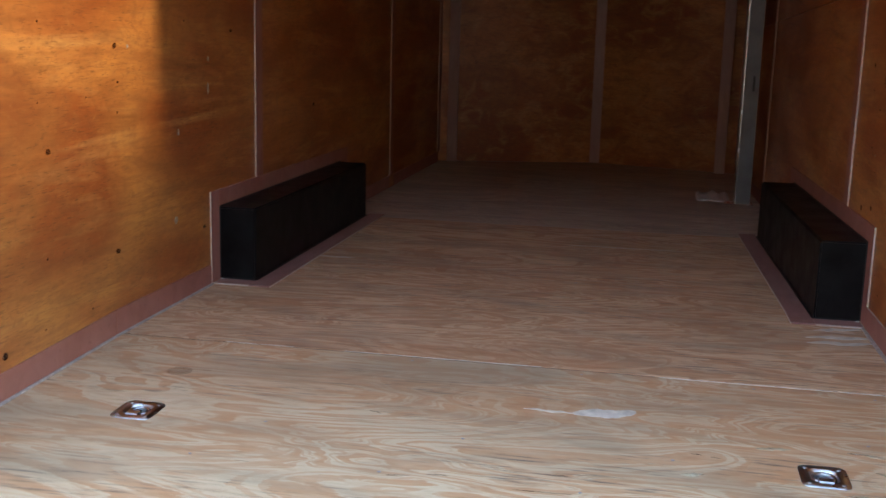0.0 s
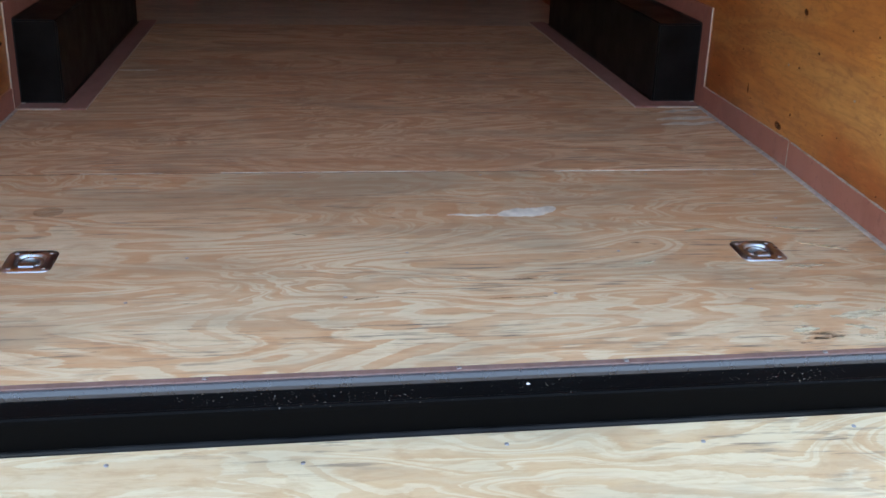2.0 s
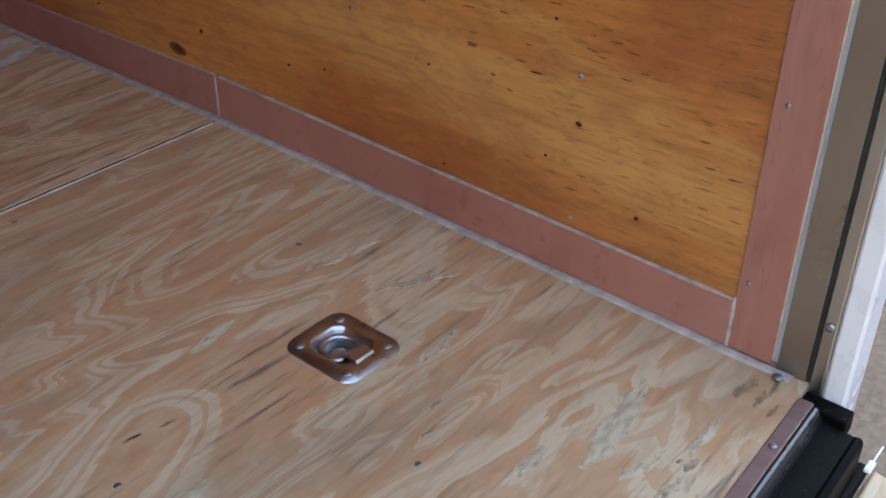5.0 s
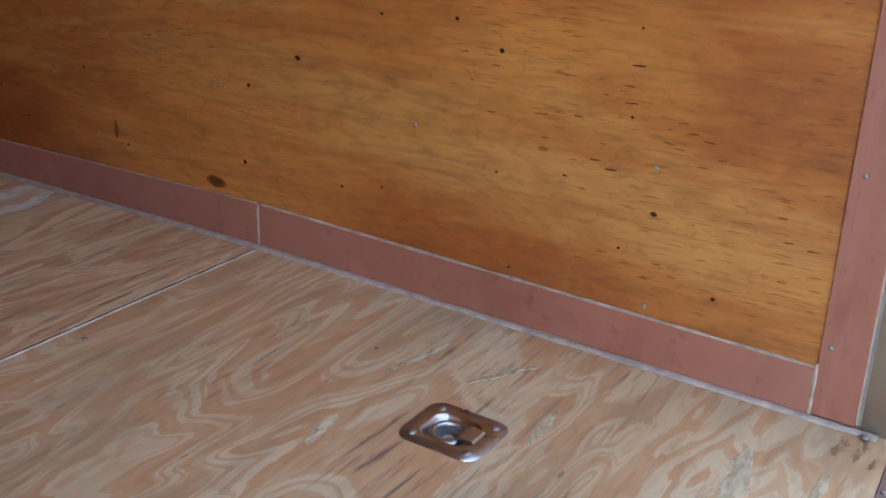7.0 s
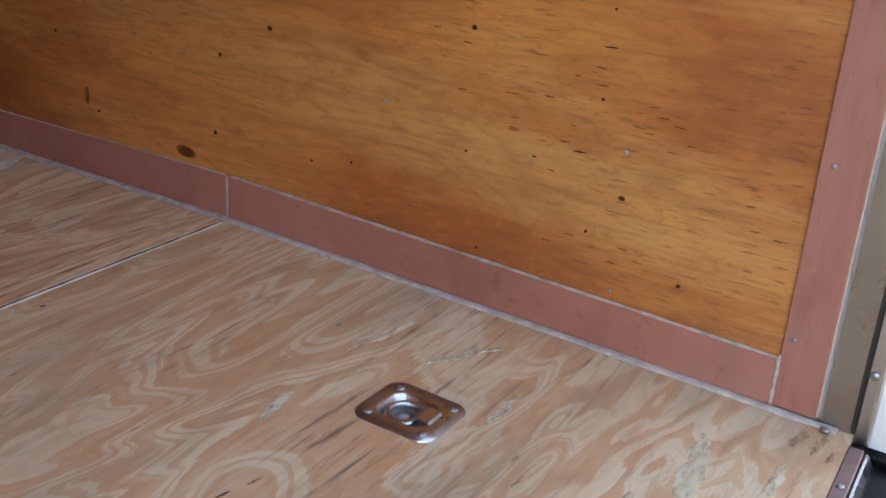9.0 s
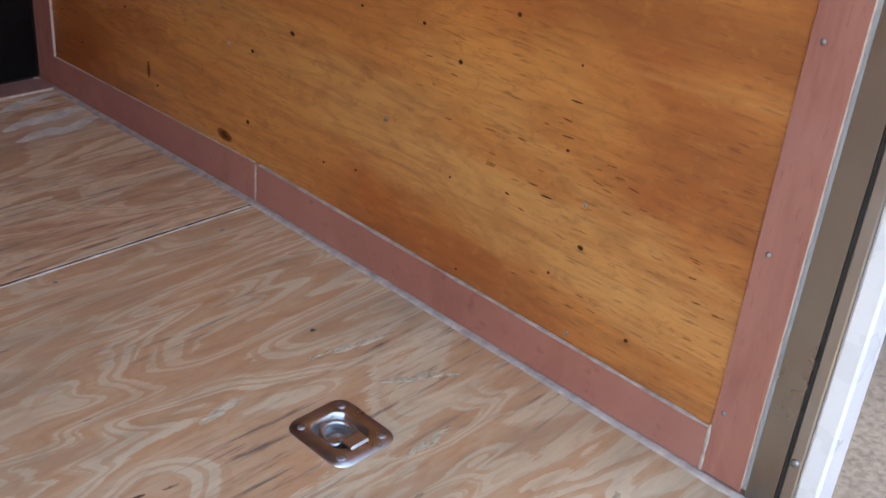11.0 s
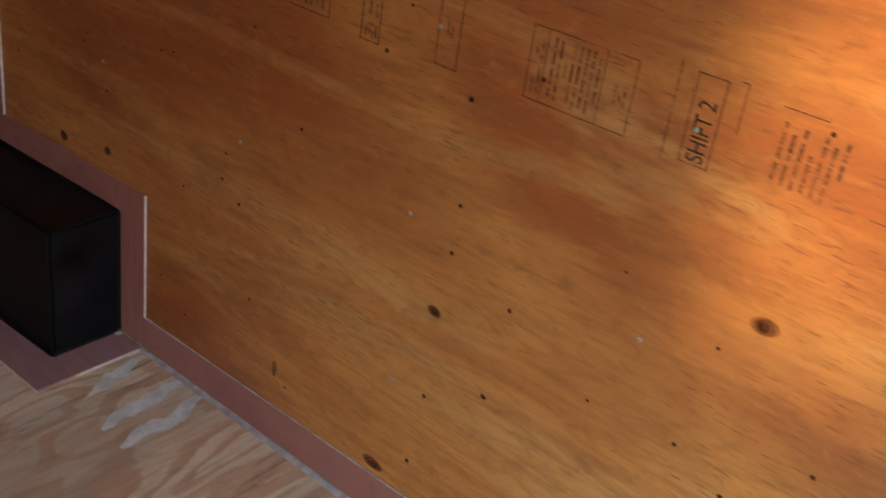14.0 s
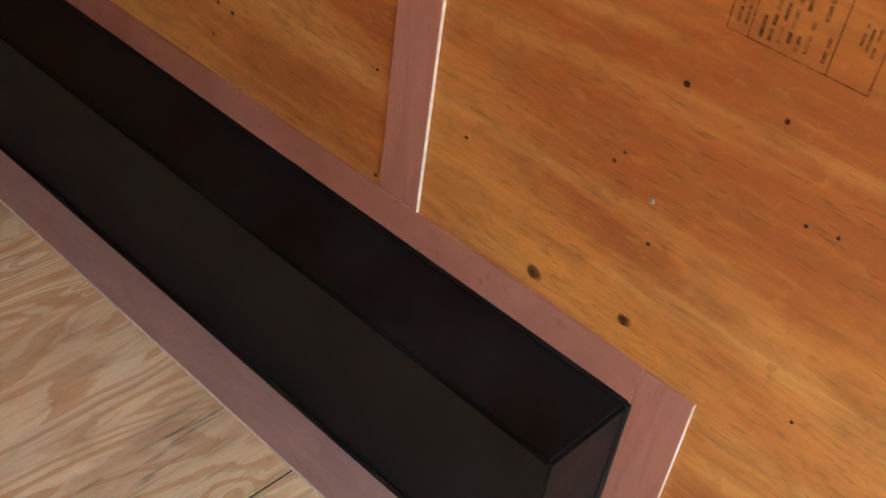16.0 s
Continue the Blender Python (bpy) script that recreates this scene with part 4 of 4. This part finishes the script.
def knot(panel, y, z, r, side=1):
    x = XR - 0.0001 - lean_at(y) if side > 0 else XL + 0.0001
    base = Matrix.Translation((x, y, z)) @ Euler((0, radians(-90 if side > 0 else 90), 0)).to_matrix().to_4x4()
    a, b = 0.75 + 0.3 * rng.random(), 1.0 + 0.45 * rng.random()
    turn = rng.uniform(-0.3, 0.3)
    for data, k, high in ((knot_rim, 1.9, 0.008), (knot_rim, 1.4, 0.016), (knot_rim, 1.1, 0.024), (knot_core, 0.8, 0.016)):
        if data is knot_rim and r < 0.0055:
            continue
        ob = new(data.name, data)
        ob.parent = panel
        ob.matrix_basis = base @ Matrix.Rotation(turn, 4, "Z") @ Matrix.Diagonal((r * a * (0.5 + 0.5 * k), r * b * k, high, 1))


for y, z, r in KNOTS:
    knot(wall_right, y, z, r * 0.00068)
for i in range(14):
    knot(wall_right, rng.uniform(0.3, 4.6), rng.uniform(1.3, 1.95), rng.uniform(0.004, 0.009))
for y, z, r in ((0.807, 0.974, 4), (1.222, 0.909, 6), (1.236, 0.800, 5), (0.791, 0.760, 3), (1.044, 0.763, 3), (0.832, 0.625, 7), (1.229, 0.708, 4), (1.723, 0.993, 5), (2.147, 0.965, 6), (1.868, 0.246, 6), (1.207, 0.279, 6), (0.587, 0.117, 7), (1.039, 0.135, 4), (0.807, 0.332, 4), (3.190, 0.628, 7), (0.782, 0.137, 4)):
    knot(wall_left, y, z, r * 0.001, -1)
# clusters of torn grain, and a soft upright stain
for cy, cz, sy, sz, n in ((.44, .33, .045, .022, 13), (.58, .29, .040, .030, 11), (.54, .42, .050, .022, 10), (.27, .25, .030, .030, 12), (.68, .35, .050, .025, 8), (.82, .42, .060, .030, 7), (.50, .14, .080, .020, 8)):
    for i in range(int(n * 0.65)):
        y, z = max(0.235, cy + rng.gauss(0, sy)), cz + rng.gauss(0, sz)
        ob = new("grain_split", knot_rim if rng.random() < 0.85 else knot_core)
        ob.parent = wall_right
        ob.matrix_basis = Matrix.Translation((XR - 0.0001 - lean_at(y), y, z)) @ Euler((0, radians(-90), 0)).to_matrix().to_4x4() @ Matrix.Rotation(rng.uniform(-0.12, 0.12), 4, "Z") @ Matrix.Diagonal((rng.uniform(0.0006, 0.0013), rng.uniform(0.004, 0.012), 0.010, 1))
RIGHT = Euler((0, radians(-90), 0)).to_matrix().to_4x4()
ob = new("stain", knot_rim)
ob.parent = wall_right
ob.matrix_basis = Matrix.Translation((XR - 0.0001, 1.56, 0.175)) @ RIGHT @ Matrix.Diagonal((0.018, 0.006, 0.010, 1))
for y, z in ((.870, .297), (1.286, .306), (.463, .092), (.466, .302), (.468, .610), (.885, .594), (1.294, .607), (.884, .893), (2.078, .598), (1.675, .872), (1.683, .579), (1.285, .90), (.472, .90), (.488, 1.281), (.485, 1.186)):
    screw(wall_right, Matrix.Translation((XR - 0.0003 - lean_at(y), y, z)) @ RIGHT, 0.62)
for y, z in ((.190, .346), (.194, .103), (.190, .614), (.192, .925), (.200, 1.209), (.200, 1.248), (.192, 1.55), (.192, 1.85)):
    screw(wall_right, Matrix.Translation((XR - PR - 0.0003, y, z)) @ RIGHT, 0.62)
for y, z, w, h in ((1.305, 0.907, 0.006, 0.006), (1.926, 0.861, 0.010, 0.010), (1.922, 0.754, 0.009, 0.022), (1.661, 0.613, 0.007, 0.012), (1.627, 0.310, 0.014, 0.014)):
    ob = part("filler_dab", lathe_bm([(0.0, 0.0), (1.0, 0.0), (0.7, 0.0012), (0.2, 0.0015)], 11, Matrix.Diagonal((h, w, 1, 1))), M_CAULK, wall_left)
    ob.matrix_basis = Matrix.Translation((XL + 0.0002, y, z)) @ Euler((0, radians(90), 0)).to_matrix().to_4x4()

for dy, dz, k in ((0.0, 0.0, 1.0), (0.004, 0.012, 0.7), (-0.002, 0.020, 0.5)):
    ob = part("filler_dab", lathe_bm([(0.0, 0.0), (0.006 * k, 0.0), (0.004 * k, 0.0010), (0.001, 0.0012)], 9, Matrix.Diagonal((1.5, 0.5, 1, 1))), M_CAULK, wall_right)
    ob.matrix_basis = Matrix.Translation((XR - PR - 0.0002, 0.217 + dy, 1.200 + dz)) @ RIGHT
INK_X = XR - 0.0004


def ink(parent, y0, y1, z0, z1, mat):
    return part("ink_bar", box_bm(INK_X, XR + 0.0002, min(y0, y1), max(y0, y1), min(z0, z1), max(z0, z1)), mat, parent)


def outline(parent, y0, y1, z0, z1, w, mat, sides="lrtb"):
    if "l" in sides:
        ink(parent, y1 - w, y1, z0, z1, mat)
    if "r" in sides:
        ink(parent, y0, y0 + w, z0, z1, mat)
    if "t" in sides:
        ink(parent, y0, y1, z1 - w, z1, mat)
    if "b" in sides:
        ink(parent, y0, y1, z0, z0 + w, mat)


def columns(parent, y0, y1, z0, z1, n, mat, seed):
    """Rows of small print, too faint to read, as broken bars."""
    r = random.Random(seed)
    step = (y1 - y0) / n
    for i in range(n):
        z = z0 + r.uniform(0, 0.008)
        while z < z1 - 0.004:
            e = min(z1, z + r.uniform(0.006, 0.026))
            if r.random() < 0.8:
                ink(parent, y0 + i * step, y0 + i * step + step * 0.42, z, e, mat)
            z = e + r.uniform(0.002, 0.006)


def stamp_thing(label):
    return thing("ink_stamp", label, "ink stamp", "mill stamps on the wall", at=(0, 0, 0))


def words(parent, text, y, z, size, mat, squeeze=0.72):
    """Lettering that reads upwards on the starboard lining."""
    cu = bpy.data.curves.new("lettering", "FONT")
    cu.body, cu.size, cu.extrude, cu.offset = text, size, 0.0003, 0.0002
    tmp = new("lettering", cu)
    data = bpy.data.meshes.new_from_object(tmp.evaluated_get(bpy.context.evaluated_depsgraph_get()))
    bpy.data.objects.remove(tmp)
    data.materials.append(mat)
    ob = new("lettering", data)
    ob.parent = parent
    # text x runs up the wall, its top points towards +y, its face towards -x
    ob.matrix_basis = Matrix(((0, 0, -1, INK_X), (0, 1, 0, y), (1, 0, 0, z), (0, 0, 0, 1))) @ Matrix.Diagonal((squeeze, 1, 1, 1))
    return ob


for k, (dy, dz) in enumerate(((0.0, 0.0), (0.922, -0.018))):
    s = stamp_thing("upright oblong mill stamp in dark ink on the wall")
    a, b = 0.327 + dy, 0.367 + dy
    outline(s, a, b, 0.864 + dz, 0.968 + dz, 0.0032 if k == 0 else 0.0020, M_INK, "lrt" if k == 0 else "lrtb")
    columns(s, a + 0.014, a + 0.028, 0.905 + dz, 0.930 + dz, 2, M_INK if k == 0 else M_INK_FAINT, 3 + k)
    s = stamp_thing("narrow upright mill stamp in faded ink on the wall")
    outline(s, 0.473 + dy, 0.511 + dy, 0.857 + dz, 0.965 + dz, 0.0024, M_INK, "lrb")
    columns(s, 0.480 + dy, 0.506 + dy, 0.862 + dz, 0.885 + dz, 4, M_INK, 11 + k)
    columns(s, 0.480 + dy, 0.504 + dy, 0.895 + dz, 0.955 + dz, 2, M_INK_FAINT, 13 + k)
    s = stamp_thing("square mill stamp in blurred faded ink on the wall")
    outline(s, 0.577 + dy, 0.662 + dy, 0.867 + dz, 0.967 + dz, 0.0016, M_INK if k else M_INK_FAINT, "rb" if k == 0 else "lrb")
    columns(s, 0.590 + dy, 0.650 + dy, 0.875 + dz, 0.925 + dz, 5, M_INK_FAINT, 17 + k)
    s = stamp_thing("block of faded small print stamped on the wall")
    columns(s, 0.705 + dy, 0.790 + dy, 0.862 + dz, 0.940 + dz, 7, M_INK_FAINT, 23 + k)
    ink(s, 0.735 + dy, 0.790 + dy, 0.955 + dz, 0.9566 + dz, M_INK)
    s = stamp_thing("framed mill stamp with a shift mark on the wall")
    outline(s, 0.858 + dy, 0.898 + dy, 0.849 + dz, 0.962 + dz, 0.0018, M_INK)
    ink(s, 0.920 + dy, 0.9216 + dy, 0.842 + dz, 0.972 + dz, M_INK)
    ink(s, 0.834 + dy, 0.8354 + dy, 0.905 + dz, 0.967 + dz, M_INK)
    ink(s, 0.834 + dy, 0.844 + dy, 0.9655 + dz, 0.967 + dz, M_INK)
    words(s, "SHIFT 2", 0.866 + dy, 0.853 + dz, 0.033, M_INK)
    s = stamp_thing("large framed mill stamp with rows of small print on the wall")
    outline(s, 0.975 + dy, 1.134 + dy, 0.850 + dz, 0.950 + dz, 0.0015, M_INK)
    ink(s, 1.020 + dy, 1.0214 + dy, 0.850 + dz, 0.950 + dz, M_INK)
    ink(s, 1.108 + dy, 1.1094 + dy, 0.850 + dz, 0.950 + dz, M_INK)
    columns(s, 1.026 + dy, 1.104 + dy, 0.856 + dz, 0.942 + dz, 8, M_INK_FAINT, 29 + k)
    columns(s, 0.985 + dy, 1.005 + dy, 0.885 + dz, 0.915 + dz, 3, M_INK_FAINT, 31 + k)
    columns(s, 1.113 + dy, 1.130 + dy, 0.856 + dz, 0.942 + dz, 2, M_INK_FAINT, 37 + k)

# the yard beside the trailer
van = thing("parked_vehicle", "black parked vehicle beyond the trailer's corner", "vehicle", at=(4.3, 1.2, -0.55))
part("body", prism_bm([(-2.2, 0.35), (-2.25, 0.9), (-1.4, 1.05), (-0.8, 1.62), (1.6, 1.62), (2.1, 1.0), (2.2, 0.4)], "x", -0.9, 0.9), M_GLASSBLACK, van)
for x in (-0.9, 0.9):
    for y in (-1.4, 1.35):
        part("wheel", tube_bm((x - 0.1, y, 0.34), (x + 0.1, y, 0.34), 0.34, 24), M_RUBBER, van)
for x in (-0.7, 0.7):
    part("rear_light", box_bm(x - 0.12, x + 0.12, -2.27, -2.22, 0.75, 0.88, 0.01), M_RED, van)

# unseen wall added behind the viewpoint to hide low sky and darken the nose
sky_screen = setting("wall_yard", box_bm(-14, 14, -9.6, -9.0, -0.55, 4.5), plain("dark_brick_render", (0.075, 0.068, 0.062), 0.85, vary=0.2, scale=4), "plain dark wall added out of view to block the low sky", "wall")
